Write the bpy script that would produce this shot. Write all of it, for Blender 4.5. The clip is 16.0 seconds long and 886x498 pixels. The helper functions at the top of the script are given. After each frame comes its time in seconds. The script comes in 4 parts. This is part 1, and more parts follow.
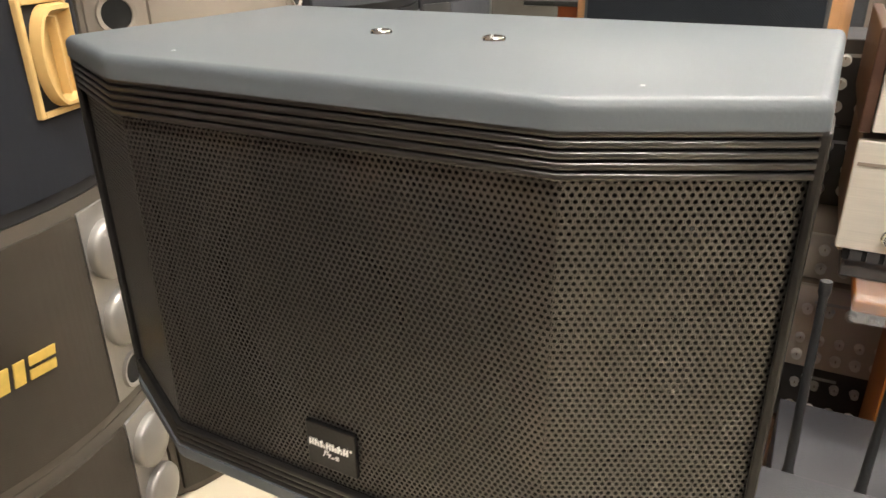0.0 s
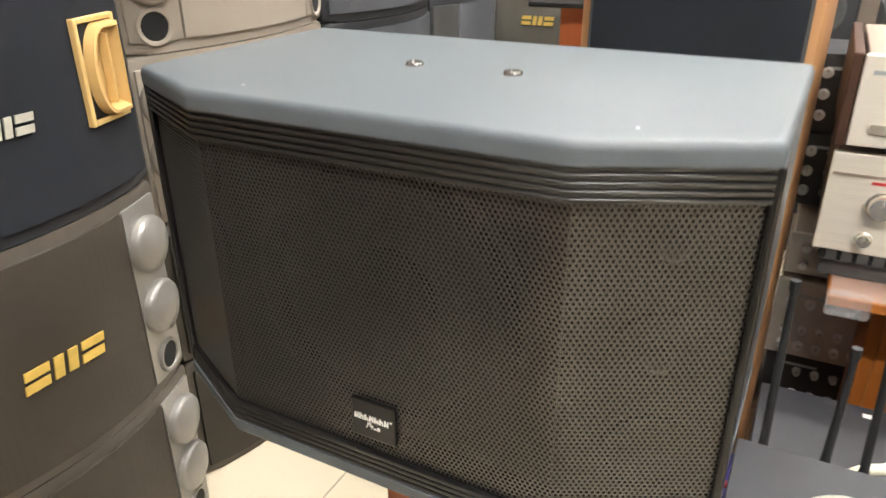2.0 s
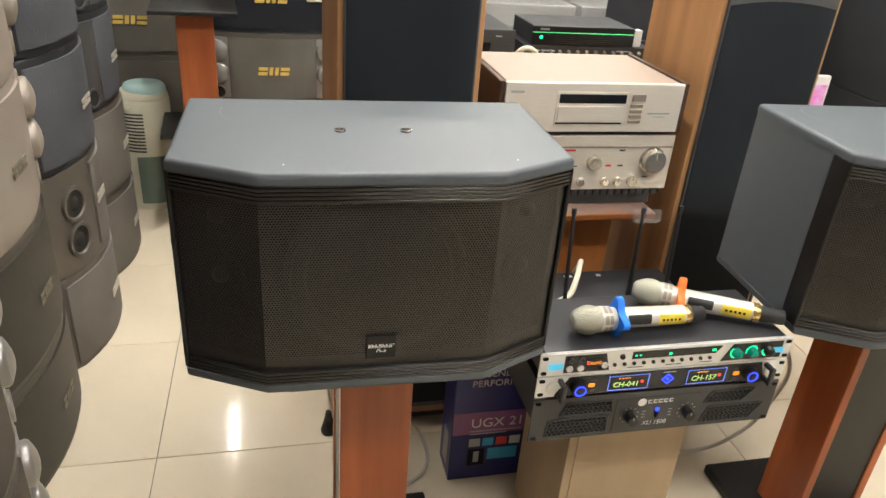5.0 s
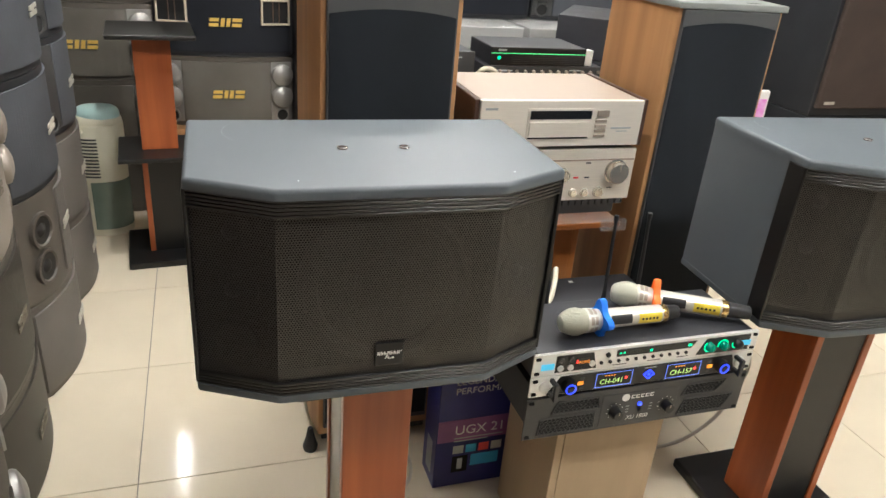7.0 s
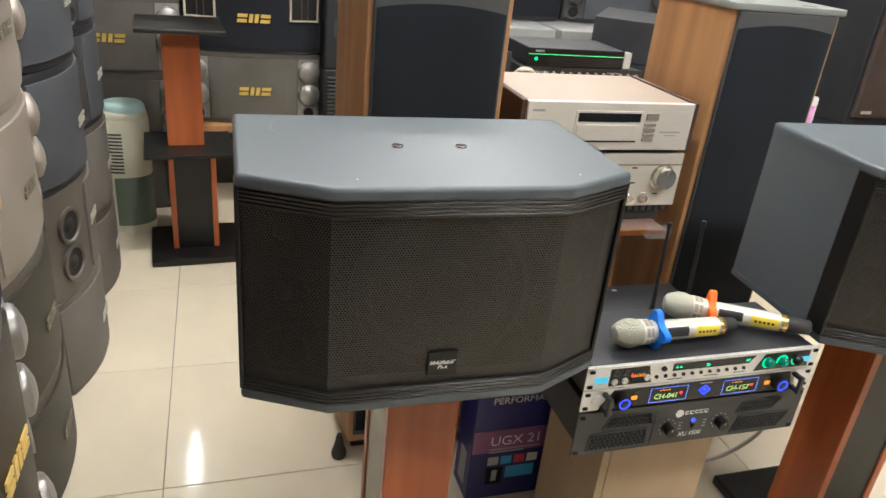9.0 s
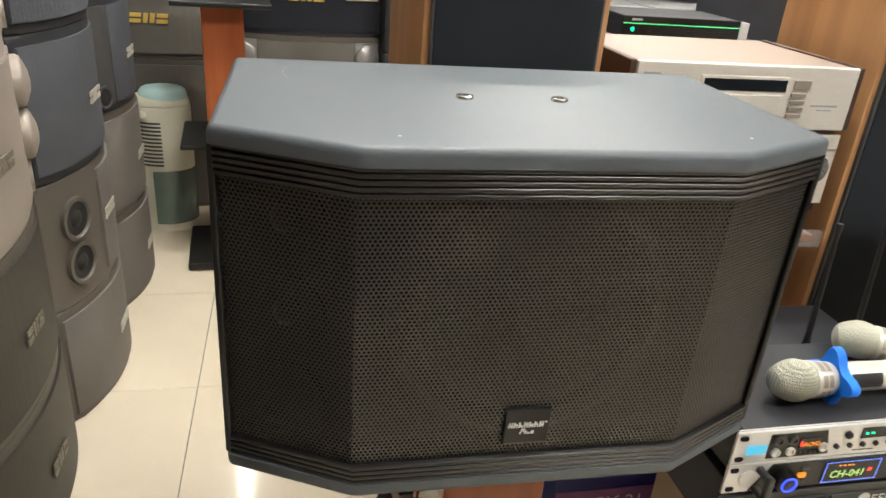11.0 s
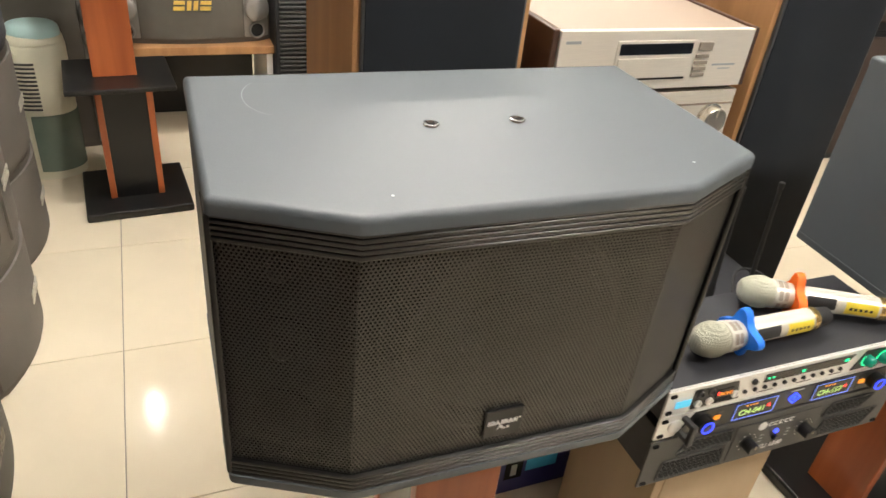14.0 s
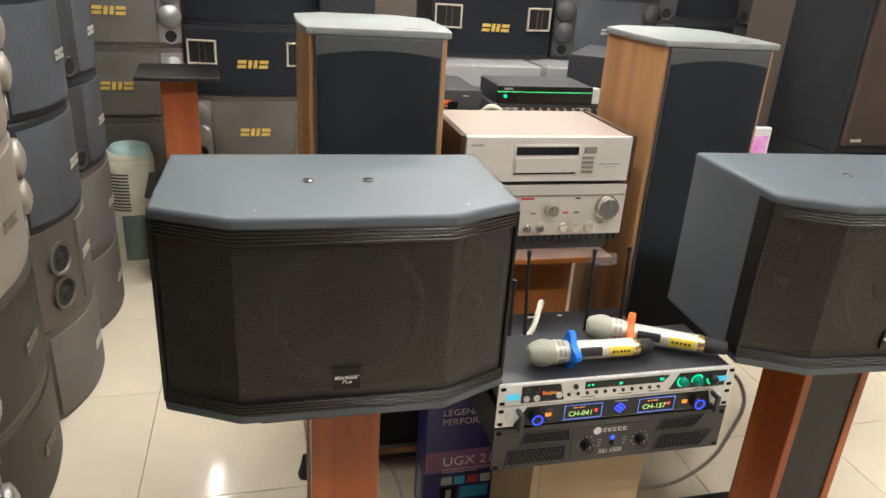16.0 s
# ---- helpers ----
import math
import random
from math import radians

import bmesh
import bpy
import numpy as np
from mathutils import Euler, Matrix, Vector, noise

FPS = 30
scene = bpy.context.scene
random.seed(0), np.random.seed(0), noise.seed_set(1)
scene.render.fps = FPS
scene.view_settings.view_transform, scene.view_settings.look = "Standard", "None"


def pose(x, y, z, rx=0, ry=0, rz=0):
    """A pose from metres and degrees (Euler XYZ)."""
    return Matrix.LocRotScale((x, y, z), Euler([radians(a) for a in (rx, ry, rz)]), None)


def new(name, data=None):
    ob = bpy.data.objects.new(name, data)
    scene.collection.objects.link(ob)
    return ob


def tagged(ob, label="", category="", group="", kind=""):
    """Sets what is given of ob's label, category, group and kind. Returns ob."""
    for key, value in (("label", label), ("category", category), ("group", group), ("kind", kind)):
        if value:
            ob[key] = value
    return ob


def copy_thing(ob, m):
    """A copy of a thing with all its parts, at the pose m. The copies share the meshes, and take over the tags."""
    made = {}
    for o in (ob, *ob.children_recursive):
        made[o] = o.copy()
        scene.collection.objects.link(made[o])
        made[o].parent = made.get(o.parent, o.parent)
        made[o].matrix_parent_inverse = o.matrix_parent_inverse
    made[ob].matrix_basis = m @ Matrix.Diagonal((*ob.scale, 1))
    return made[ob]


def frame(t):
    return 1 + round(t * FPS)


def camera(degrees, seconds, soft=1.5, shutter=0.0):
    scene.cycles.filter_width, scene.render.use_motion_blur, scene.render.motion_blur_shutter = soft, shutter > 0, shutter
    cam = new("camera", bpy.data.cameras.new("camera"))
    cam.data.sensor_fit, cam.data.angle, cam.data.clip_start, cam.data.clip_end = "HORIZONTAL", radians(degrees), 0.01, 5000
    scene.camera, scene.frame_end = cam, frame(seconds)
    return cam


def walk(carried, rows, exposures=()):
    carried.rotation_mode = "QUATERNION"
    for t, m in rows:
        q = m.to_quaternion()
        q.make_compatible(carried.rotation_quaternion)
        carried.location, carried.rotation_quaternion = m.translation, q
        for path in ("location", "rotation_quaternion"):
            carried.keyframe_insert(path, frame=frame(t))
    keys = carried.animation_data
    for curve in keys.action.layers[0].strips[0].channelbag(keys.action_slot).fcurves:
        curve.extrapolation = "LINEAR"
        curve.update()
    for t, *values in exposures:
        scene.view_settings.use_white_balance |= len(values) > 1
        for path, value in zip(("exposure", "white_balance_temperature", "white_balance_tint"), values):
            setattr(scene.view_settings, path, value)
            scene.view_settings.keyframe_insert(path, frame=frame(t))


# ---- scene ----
cam = camera(63.6, 16.0, shutter=0.4)
METRES, EYE, TILT, LEAN, TURN = 2.58, 1.055, 0.0, 0.0, 27.5
ROWS = [
    (0.0, 0.0, 0.0, 0.0, -0.27, -23.98, 0.61),
    (0.5, -0.0018, -0.0081, -0.0178, 0.7, -22.09, 0.52),
    (1.0, 0.004, -0.0153, -0.032, 1.16, -21.93, 0.85),
    (1.5, 0.0075, -0.0223, -0.0278, 1.59, -22.67, 0.73),
    (2.0, -0.009, -0.0314, 0.02, -0.24, -24.97, 0.4),
    (2.5, -0.039, -0.0628, 0.0572, -7.49, -29.5, -3.26),
    (3.0, -0.0798, -0.1149, 0.0836, -14.46, -29.78, -4.53),
    (3.5, -0.1183, -0.1312, 0.1005, -21.58, -28.43, -4.46),
    (4.0, -0.1695, -0.1213, 0.103, -30.04, -27.35, -3.02),
    (4.5, -0.2108, -0.1128, 0.1042, -36.2, -27.66, -3.34),
    (7.0, -0.2808, -0.1, 0.1067, -45.04, -25.33, -4.49),
    (7.5, -0.2875, -0.0761, 0.1012, -47.4, -25.26, -4.46),
    (8.0, -0.2916, -0.0724, 0.1, -47.45, -25.82, -5.05),
    (8.5, -0.2941, -0.0721, 0.1003, -45.94, -25.51, -5.35),
    (11.0, -0.2031, 0.0255, 0.0341, -38.8, -24.92, -4.18),
    (11.5, -0.197, 0.0526, 0.0207, -41.07, -26.73, -3.53),
    (12.0, -0.1981, 0.0738, 0.011, -43.75, -28.18, -3.89),
    (12.5, -0.1933, 0.0838, 0.007, -45.95, -29.41, -4.31),
    (13.0, -0.2014, 0.082, 0.0265, -47.6, -30.69, -4.19),
    (13.5, -0.2093, 0.0806, 0.0543, -47.64, -32.79, -4.92),
    (14.0, -0.2263, 0.0583, 0.0848, -48.5, -32.57, -5.5),
    (14.5, -0.2415, 0.0092, 0.0996, -47.82, -30.67, -4.99),
    (15.0, -0.2515, -0.0693, 0.1051, -42.24, -27.53, -4.31),
    (15.5, -0.2486, -0.131, 0.1083, -40.14, -24.47, -4.26),
    (16.0, -0.2499, -0.1505, 0.1123, -41.09, -22.59, -3.51),
]
EXPOSURES = [(0.0, 0.65, 6800, 11), (1.5, 0.7, 7000, 11), (2.0, 0.8, 6400, 9), (2.5, 0.5, 6800, 10), (3.0, 0.22, 6900, 11), (3.5, 0.14, 6750, 11), (4.7, 0.15, 6600, 10), (7.0, 0.12, 6200, 9), (8.7, 0.1, 6200, 9), (11.0, 0.22, 6400, 9), (12.0, 0.32, 6500, 9), (13.0, 0.4, 6750, 10), (14.5, 0.2, 6650, 10), (16.0, 0.05, 6250, 9)]
walk(cam, [(t, pose(0, 0, EYE, TILT, LEAN, TURN) @ pose(METRES * x, METRES * y, METRES * z, 90 + pitch, roll, yaw)) for t, x, y, z, yaw, pitch, roll in ROWS], EXPOSURES)

# ---- light ----
world = bpy.data.worlds.new("world")
scene.world = world
world.use_nodes = True
world.node_tree.nodes["Background"].inputs[0].default_value = (0.9, 0.95, 1.0, 1)
world.node_tree.nodes["Background"].inputs[1].default_value = 0.05
LAMP = 175.0


# ---- materials ----
def shader(name, color, rough=0.5, metal=0.0, vary=0.12, scale=12.0, bump=0.0, fine=300.0, stretch=(1, 1, 1), second=None, glow=0.0, coat=0.0, random_tone=0.0, spec=0.5, alpha=1.0):
    """A procedural surface: two scales of tone, a fine relief, optional second colour for grain."""
    m = bpy.data.materials.new(name)
    m.use_nodes = True
    nt = m.node_tree
    p = nt.nodes["Principled BSDF"]
    p.inputs["Roughness"].default_value = rough
    p.inputs["Metallic"].default_value = metal
    p.inputs["Coat Weight"].default_value = coat
    p.inputs["Specular IOR Level"].default_value = spec
    p.inputs["Alpha"].default_value = alpha
    tc = nt.nodes.new("ShaderNodeTexCoord")
    mp = nt.nodes.new("ShaderNodeMapping")
    mp.inputs["Scale"].default_value = stretch
    nt.links.new(tc.outputs["Object"], mp.inputs[0])
    big = nt.nodes.new("ShaderNodeTexNoise")
    big.inputs["Scale"].default_value = scale
    big.inputs["Detail"].default_value = 5
    nt.links.new(mp.outputs[0], big.inputs["Vector"])
    mix = nt.nodes.new("ShaderNodeMix")
    mix.data_type = "RGBA"
    c = color
    s = second or tuple(max(0, v * (1 - vary)) for v in c)
    l = c if second else tuple(min(1, v * (1 + vary)) for v in c)
    mix.inputs[6].default_value = (*s, 1)
    mix.inputs[7].default_value = (*l, 1)
    ramp = nt.nodes.new("ShaderNodeMapRange")
    ramp.inputs[1].default_value, ramp.inputs[2].default_value = 0.3, 0.7
    nt.links.new(big.outputs[0], ramp.inputs[0])
    nt.links.new(ramp.outputs[0], mix.inputs[0])
    out = mix.outputs[2]
    if random_tone:
        info = nt.nodes.new("ShaderNodeObjectInfo")
        hsv = nt.nodes.new("ShaderNodeHueSaturation")
        mr = nt.nodes.new("ShaderNodeMapRange")
        mr.inputs[3].default_value, mr.inputs[4].default_value = 1 - random_tone, 1 + random_tone
        nt.links.new(info.outputs["Random"], mr.inputs[0])
        nt.links.new(mr.outputs[0], hsv.inputs["Value"])
        nt.links.new(out, hsv.inputs["Color"])
        out = hsv.outputs[0]
    nt.links.new(out, p.inputs["Base Color"])
    grain = nt.nodes.new("ShaderNodeTexNoise")
    grain.inputs["Scale"].default_value = fine
    nt.links.new(mp.outputs[0], grain.inputs["Vector"])
    rr = nt.nodes.new("ShaderNodeMapRange")
    rr.inputs[3].default_value, rr.inputs[4].default_value = max(0.02, rough * 0.85), min(1, rough * 1.15)
    nt.links.new(big.outputs[0], rr.inputs[0])
    nt.links.new(rr.outputs[0], p.inputs["Roughness"])
    if bump:
        b = nt.nodes.new("ShaderNodeBump")
        b.inputs["Strength"].default_value = bump
        b.inputs["Distance"].default_value = 0.0006
        nt.links.new(grain.outputs[0], b.inputs["Height"])
        nt.links.new(b.outputs[0], p.inputs["Normal"])
    if glow:
        p.inputs["Emission Color"].default_value = (*color, 1)
        p.inputs["Emission Strength"].default_value = glow
    return m


def weave(name, color, rough=0.85, pitch=0.0022, depth=0.5):
    """Speaker cloth: a woven relief over an uneven tone."""
    m = shader(name, color, rough, 0, 0.15, 6, spec=0.22)
    nt = m.node_tree
    p = nt.nodes["Principled BSDF"]
    tc = nt.nodes.new("ShaderNodeTexCoord")
    mp = nt.nodes.new("ShaderNodeMapping")
    mp.inputs["Rotation"].default_value = (0, radians(45), 0)
    nt.links.new(tc.outputs["Object"], mp.inputs[0])
    v = nt.nodes.new("ShaderNodeTexVoronoi")
    v.inputs["Scale"].default_value = 1 / pitch
    v.inputs["Randomness"].default_value = 0.15
    nt.links.new(mp.outputs[0], v.inputs["Vector"])
    b = nt.nodes.new("ShaderNodeBump")
    b.inputs["Strength"].default_value = depth
    b.inputs["Distance"].default_value = 0.001
    nt.links.new(v.outputs["Distance"], b.inputs["Height"])
    nt.links.new(b.outputs[0], p.inputs["Normal"])
    return m


GREY = shader("grey_paint", (0.1, 0.116, 0.13), 0.48, 0, 0.05, 5, 0.25, 500, spec=0.45)
SCUFF = shader("scuffed_paint", (0.2, 0.22, 0.235), 0.6)
BLACK = shader("black_plastic", (0.007, 0.007, 0.0073), 0.36, 0, 0.15, 9, 0.2, 400, spec=0.5)
MESH = shader("black_grille_metal", (0.132, 0.129, 0.124), 0.42, 0.91, 0.1, 8)
CONE = shader("paper_cone", (0.026, 0.0245, 0.0225), 0.6, 0, 0.2, 20, 0.4, 200, spec=0.2)
BAFFLE = shader("black_baffle", (0.014, 0.0135, 0.013), 0.7, 0, 0.1, spec=0.15)
RIBS = shader("black_satin_rib", (0.009, 0.0088, 0.0085), 0.3, 0, 0.12, 9, 0.15, 400, spec=1.0)
VOID = shader("dark_opening", (0.004, 0.004, 0.004), 0.9, 0, 0.1)
CHROME = shader("chrome", (0.75, 0.75, 0.76), 0.16, 1.0, 0.05)
STEEL = shader("brushed_steel", (0.78, 0.78, 0.76), 0.32, 0.4, 0.06, 30, 0.1, 900, (1, 30, 30))
REDWOOD = shader("red_wood_veneer", (0.5, 0.14, 0.044), 0.3, 0, 0.1, 18, 0.2, 120, (1, 1, 0.06), (0.29, 0.07, 0.022))
OAK = shader("walnut_veneer", (0.5, 0.27, 0.12), 0.5, 0, 0.1, 16, 0.2, 120, (1, 1, 0.05), (0.3, 0.145, 0.06))
DARKWOOD = shader("dark_wood_side", (0.085, 0.04, 0.025), 0.4, 0, 0.1, 18, 0.2, 120, (0.1, 0.1, 1), (0.045, 0.02, 0.014))
PEDWOOD = shader("orange_brown_wood", (0.4, 0.135, 0.022), 0.4, 0, 0.1, 14, 0.2, 120, (1, 1, 0.06), (0.26, 0.078, 0.013))
TAN = shader("tan_laminate", (0.47, 0.35, 0.22), 0.5, 0, 0.1, 10, 0.2, 150, (1, 1, 0.1))
BROWN = shader("dark_brown_laminate", (0.1, 0.06, 0.035), 0.45, 0, 0.1, 10, 0.2, 150, (1, 1, 0.1))
TILE = shader("cream_floor_tile", (0.78, 0.69, 0.53), 0.1, 0, 0.045, 4, 0, 200, random_tone=0.02, spec=0.3)
GROUT = shader("grout", (0.3, 0.27, 0.22), 0.8, 0, 0.2)
WALL = shader("wall_paint", (0.12, 0.095, 0.08), 0.7, 0, 0.04, 3, 0.2)
CEIL = shader("ceiling_paint", (0.8, 0.8, 0.79), 0.8, 0, 0.03, 3)
SILVERUNIT = shader("silver_unit_panel", (0.55, 0.51, 0.45), 0.4, 0.05, 0.05, 20, 0.08, 900)
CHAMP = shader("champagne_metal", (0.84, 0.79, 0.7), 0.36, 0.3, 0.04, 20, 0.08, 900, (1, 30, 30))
AMPFACE = shader("aged_champagne_metal", (0.76, 0.71, 0.62), 0.34, 0.3, 0.06, 14, 0.1, 900, (1, 30, 30))
KNOBMETAL = shader("turned_knob_metal", (0.78, 0.74, 0.66), 0.22, 0.85, 0.05)
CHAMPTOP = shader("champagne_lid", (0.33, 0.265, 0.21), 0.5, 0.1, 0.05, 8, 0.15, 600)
CAP = shader("grey_textured_cap", (0.24, 0.255, 0.245), 0.5, 0, 0.08, 8, 0.4, 350)
CLOTH = weave("navy_black_cloth", (0.015, 0.018, 0.023))
NAVY = weave("navy_cloth", (0.066, 0.07, 0.08), 0.7, 0.0042, 0.9)
BLACKCLOTH = weave("black_navy_cloth", (0.011, 0.0125, 0.017))
BRONZE = weave("bronze_cloth", (0.115, 0.105, 0.09), 0.5, 0.0036, 0.7)
GREYCLOTH = weave("grey_taupe_cloth", (0.15, 0.138, 0.125), 0.55, 0.0036, 0.8)
CASE = shader("bronze_grey_case", (0.1, 0.088, 0.075), 0.42, 0.25, 0.08, 6, 0.3, 350)
TAUPE = shader("taupe_case", (0.33, 0.29, 0.245), 0.42, 0.2, 0.07, 6, 0.3, 350)
DARKCASE = shader("dark_case", (0.022, 0.023, 0.026), 0.5, 0, 0.15, 8, 0.3, 350, spec=0.3)
SILVERP = shader("silver_plastic", (0.3, 0.29, 0.275), 0.35, 0.5, 0.07, 12, 0.15)
UMBER = weave("umber_cloth", (0.043, 0.036, 0.029), 0.5)
OLIVE = weave("olive_brown_cloth", (0.045, 0.041, 0.034), 0.45)
GOLD = shader("gold_badge", (0.8, 0.56, 0.14), 0.3, 0.35, 0.1, 60)
PALE = shader("pale_badge", (0.55, 0.53, 0.46), 0.35, 0.3, 0.1, 60)
WORN = shader("worn_badge", (0.2, 0.18, 0.14), 0.5, 0.3, 0.2, 60)
PORT = shader("tan_port_plastic", (0.62, 0.42, 0.17), 0.4, 0, 0.08, 15)
CREAM = shader("cream_plastic", (0.68, 0.66, 0.52), 0.4, 0, 0.05, 10)
AQUA = shader("aqua_plastic", (0.5, 0.72, 0.7), 0.3, 0, 0.06, 10)
TANK = shader("smoky_green_tank", (0.16, 0.21, 0.17), 0.2, 0, 0.1, 8)
WRAP = shader("crinkled_clear_wrap", (0.85, 0.86, 0.87), 0.12, 0, 0.06, 24, 1.0, 45, alpha=0.14)
WHITE = shader("white_plastic", (0.8, 0.8, 0.78), 0.4, 0, 0.04)
BLUER = shader("blue_rubber", (0.005, 0.2, 0.9), 0.5, 0, 0.06)
ORANGE = shader("orange_rubber", (0.95, 0.15, 0.008), 0.5, 0, 0.06)
YELLOW = shader("yellow_label", (0.8, 0.62, 0.06), 0.4, 0, 0.1, 40)
GOLDRING = shader("gold_ring", (0.85, 0.6, 0.25), 0.25, 0.9, 0.1)
PEARL = shader("champagne_mic_body", (0.82, 0.79, 0.7), 0.25, 0.35, 0.05)
MICMESH = weave("mic_ball_mesh", (0.6, 0.6, 0.5), 0.35, 0.0036, 1.0)
MICBAND = shader("pearl_grey_metal", (0.66, 0.65, 0.58), 0.32, 0.4, 0.06)
PANEL = shader("dark_grey_panel", (0.056, 0.056, 0.056), 0.45, 0.2, 0.06, 20, 0.2, 500)
LIDBLACK = shader("black_steel_lid", (0.035, 0.036, 0.042), 0.4, 0.2, 0.08, 14, 0.3, 500)
CARTON = shader("printed_blue_carton", (0.03, 0.03, 0.2), 0.3, 0, 0.35, 3)
PURPLE = shader("purple_print", (0.32, 0.12, 0.3), 0.3, 0, 0.3, 7)
CYAN = shader("cyan_print", (0.05, 0.4, 0.72), 0.35, 0, 0.1)
REDP = shader("red_print", (0.7, 0.06, 0.06), 0.4, 0, 0.1)
RIM = shader("grey_rim_plastic", (0.075, 0.078, 0.08), 0.5, 0, 0.08, 8, 0.3, 300)
BTN = shader("bronze_buttons", (0.4, 0.35, 0.29), 0.4, 0.4, 0.06)
PORTFRAME = shader("cream_port_frame", (0.5, 0.44, 0.33), 0.45, 0, 0.08)
CARTONP = shader("pale_carton", (0.3, 0.3, 0.29), 0.6, 0, 0.08, 8)
GREYP = shader("grey_print", (0.42, 0.45, 0.46), 0.4, 0, 0.1)
MAGENTA = shader("magenta_screen", (0.72, 0.2, 0.62), 0.3, 0, 0.5, 45, second=(0.75, 0.6, 0.8), glow=0.12)
LEDBLUE = shader("blue_light", (0.02, 0.05, 1.0), 0.4, glow=3)
LEDGREEN = shader("green_light", (0.0, 0.75, 0.3), 0.4, glow=1.4)
LEDLINE = shader("green_line_light", (0.1, 0.75, 0.25), 0.4, glow=0.8)
LEDYEL = shader("yellow_green_digits", (0.5, 0.78, 0.22), 0.4, glow=0.4)
LEDORANGE = shader("orange_digits", (1.0, 0.33, 0.03), 0.4, glow=0.5)
LEDRED = shader("red_digits", (1.0, 0.04, 0.03), 0.4, glow=2)
LEDCYAN = shader("cyan_label_light", (0.08, 0.5, 0.75), 0.4, glow=0.5)
LCD = shader("dark_display", (0.008, 0.01, 0.014), 0.25, 0, 0.1)
BLUERIM = shader("blue_display_rim", (0.15, 0.25, 0.9), 0.4, glow=0.8)
GREENCAP = shader("green_lit_knob", (0.0, 0.14, 0.085), 0.15, glow=0.35)
RUBBER = shader("black_rubber", (0.02, 0.02, 0.021), 0.6, 0, 0.1)
CABLEW = shader("ivory_cable", (0.72, 0.68, 0.54), 0.45, 0, 0.05)
CABLEG = shader("grey_cable", (0.56, 0.51, 0.43), 0.5, 0, 0.05)
CABLER = shader("red_cable", (0.45, 0.06, 0.06), 0.45, 0, 0.05)
BROWNCLOTH = weave("brown_grille_cloth", (0.06, 0.044, 0.038), 0.8)
TUBE = shader("lamp_diffuser", (1.0, 0.96, 0.9), 0.5, glow=LAMP)


# ---- mesh tools ----
def part(name, bm, material, parent=None, label="", smooth=0):
    """Links a bmesh as one mesh object, under parent if given."""
    me = bpy.data.meshes.new(name)
    bm.to_mesh(me)
    bm.free()
    me.materials.append(material)
    if smooth:
        for f in me.polygons:
            f.use_smooth = True
        me.set_sharp_from_angle(angle=radians(smooth))
    ob = new(name, me)
    if parent is not None:
        ob.parent = parent
    return tagged(ob, label)


def thing(name, m, label, category, group="", kind=""):
    ob = new(name)
    ob.empty_display_size = 0.05
    ob.matrix_basis = m
    return tagged(ob, label, category, group, kind)


def share(ob, name, m, parent):
    """Another object on the same mesh."""
    o = new(name, ob.data)
    o.parent = parent
    o.matrix_basis = m
    return o


def box(x0, x1, y0, y1, z0, z1, bevel=0.0, seg=2, bm=None):
    own = bmesh.new()
    bmesh.ops.create_cube(own, size=1, matrix=Matrix.Translation(((x0 + x1) / 2, (y0 + y1) / 2, (z0 + z1) / 2)) @ Matrix.Diagonal((x1 - x0, y1 - y0, z1 - z0, 1)))
    if bevel:
        bmesh.ops.bevel(own, geom=own.edges[:], offset=bevel, segments=seg, affect="EDGES", profile=0.5)
    return join(bm, own)


def join(bm, own):
    if bm is None:
        return own
    me = bpy.data.meshes.new("tmp")
    own.to_mesh(me)
    own.free()
    bm.from_mesh(me)
    bpy.data.meshes.remove(me)
    return bm


def prism(points, z0, z1, bevel=0.0, seg=3, top=True, bottom=False, bm=None, side=0.0):
    """An upright prism over a plan outline (counter-clockwise), its top or bottom rim rounded."""
    own = bmesh.new()
    lo = [own.verts.new((x, y, z0)) for x, y in points]
    hi = [own.verts.new((x, y, z1)) for x, y in points]
    n = len(points)
    own.faces.new(lo[::-1])
    own.faces.new(hi)
    for i in range(n):
        own.faces.new((lo[i], lo[(i + 1) % n], hi[(i + 1) % n], hi[i]))
    if side:
        own.edges.ensure_lookup_table()
        e = [e for e in own.edges if abs(e.verts[0].co.z - e.verts[1].co.z) > 1e-6]
        bmesh.ops.bevel(own, geom=e, offset=side, segments=2, affect="EDGES", profile=0.5)
    if bevel:
        e = [e for e in own.edges if (top and all(abs(v.co.z - z1) < 1e-6 for v in e.verts)) or (bottom and all(abs(v.co.z - z0) < 1e-6 for v in e.verts))]
        bmesh.ops.bevel(own, geom=e, offset=bevel, segments=seg, affect="EDGES", profile=0.5)
    return join(bm, own)


def lathe(profile, n=24, m=Matrix(), bm=None):
    """Turns (radius, height) pairs round the z axis, then moves the result by m."""
    own = bmesh.new()
    rings = []
    for r, z in profile:
        if r < 1e-6:
            rings.append([own.verts.new(m @ Vector((0, 0, z)))])
        else:
            rings.append([own.verts.new(m @ Vector((r * math.cos(2 * math.pi * i / n), r * math.sin(2 * math.pi * i / n), z))) for i in range(n)])
    for a, b in zip(rings, rings[1:]):
        for i in range(n):
            j = (i + 1) % n
            f = [a[i % len(a)], a[j % len(a)], b[j % len(b)], b[i % len(b)]]
            f = list(dict.fromkeys(f))
            if len(f) > 2:
                own.faces.new(f)
    bmesh.ops.recalc_face_normals(own, faces=own.faces[:])
    return join(bm, own)


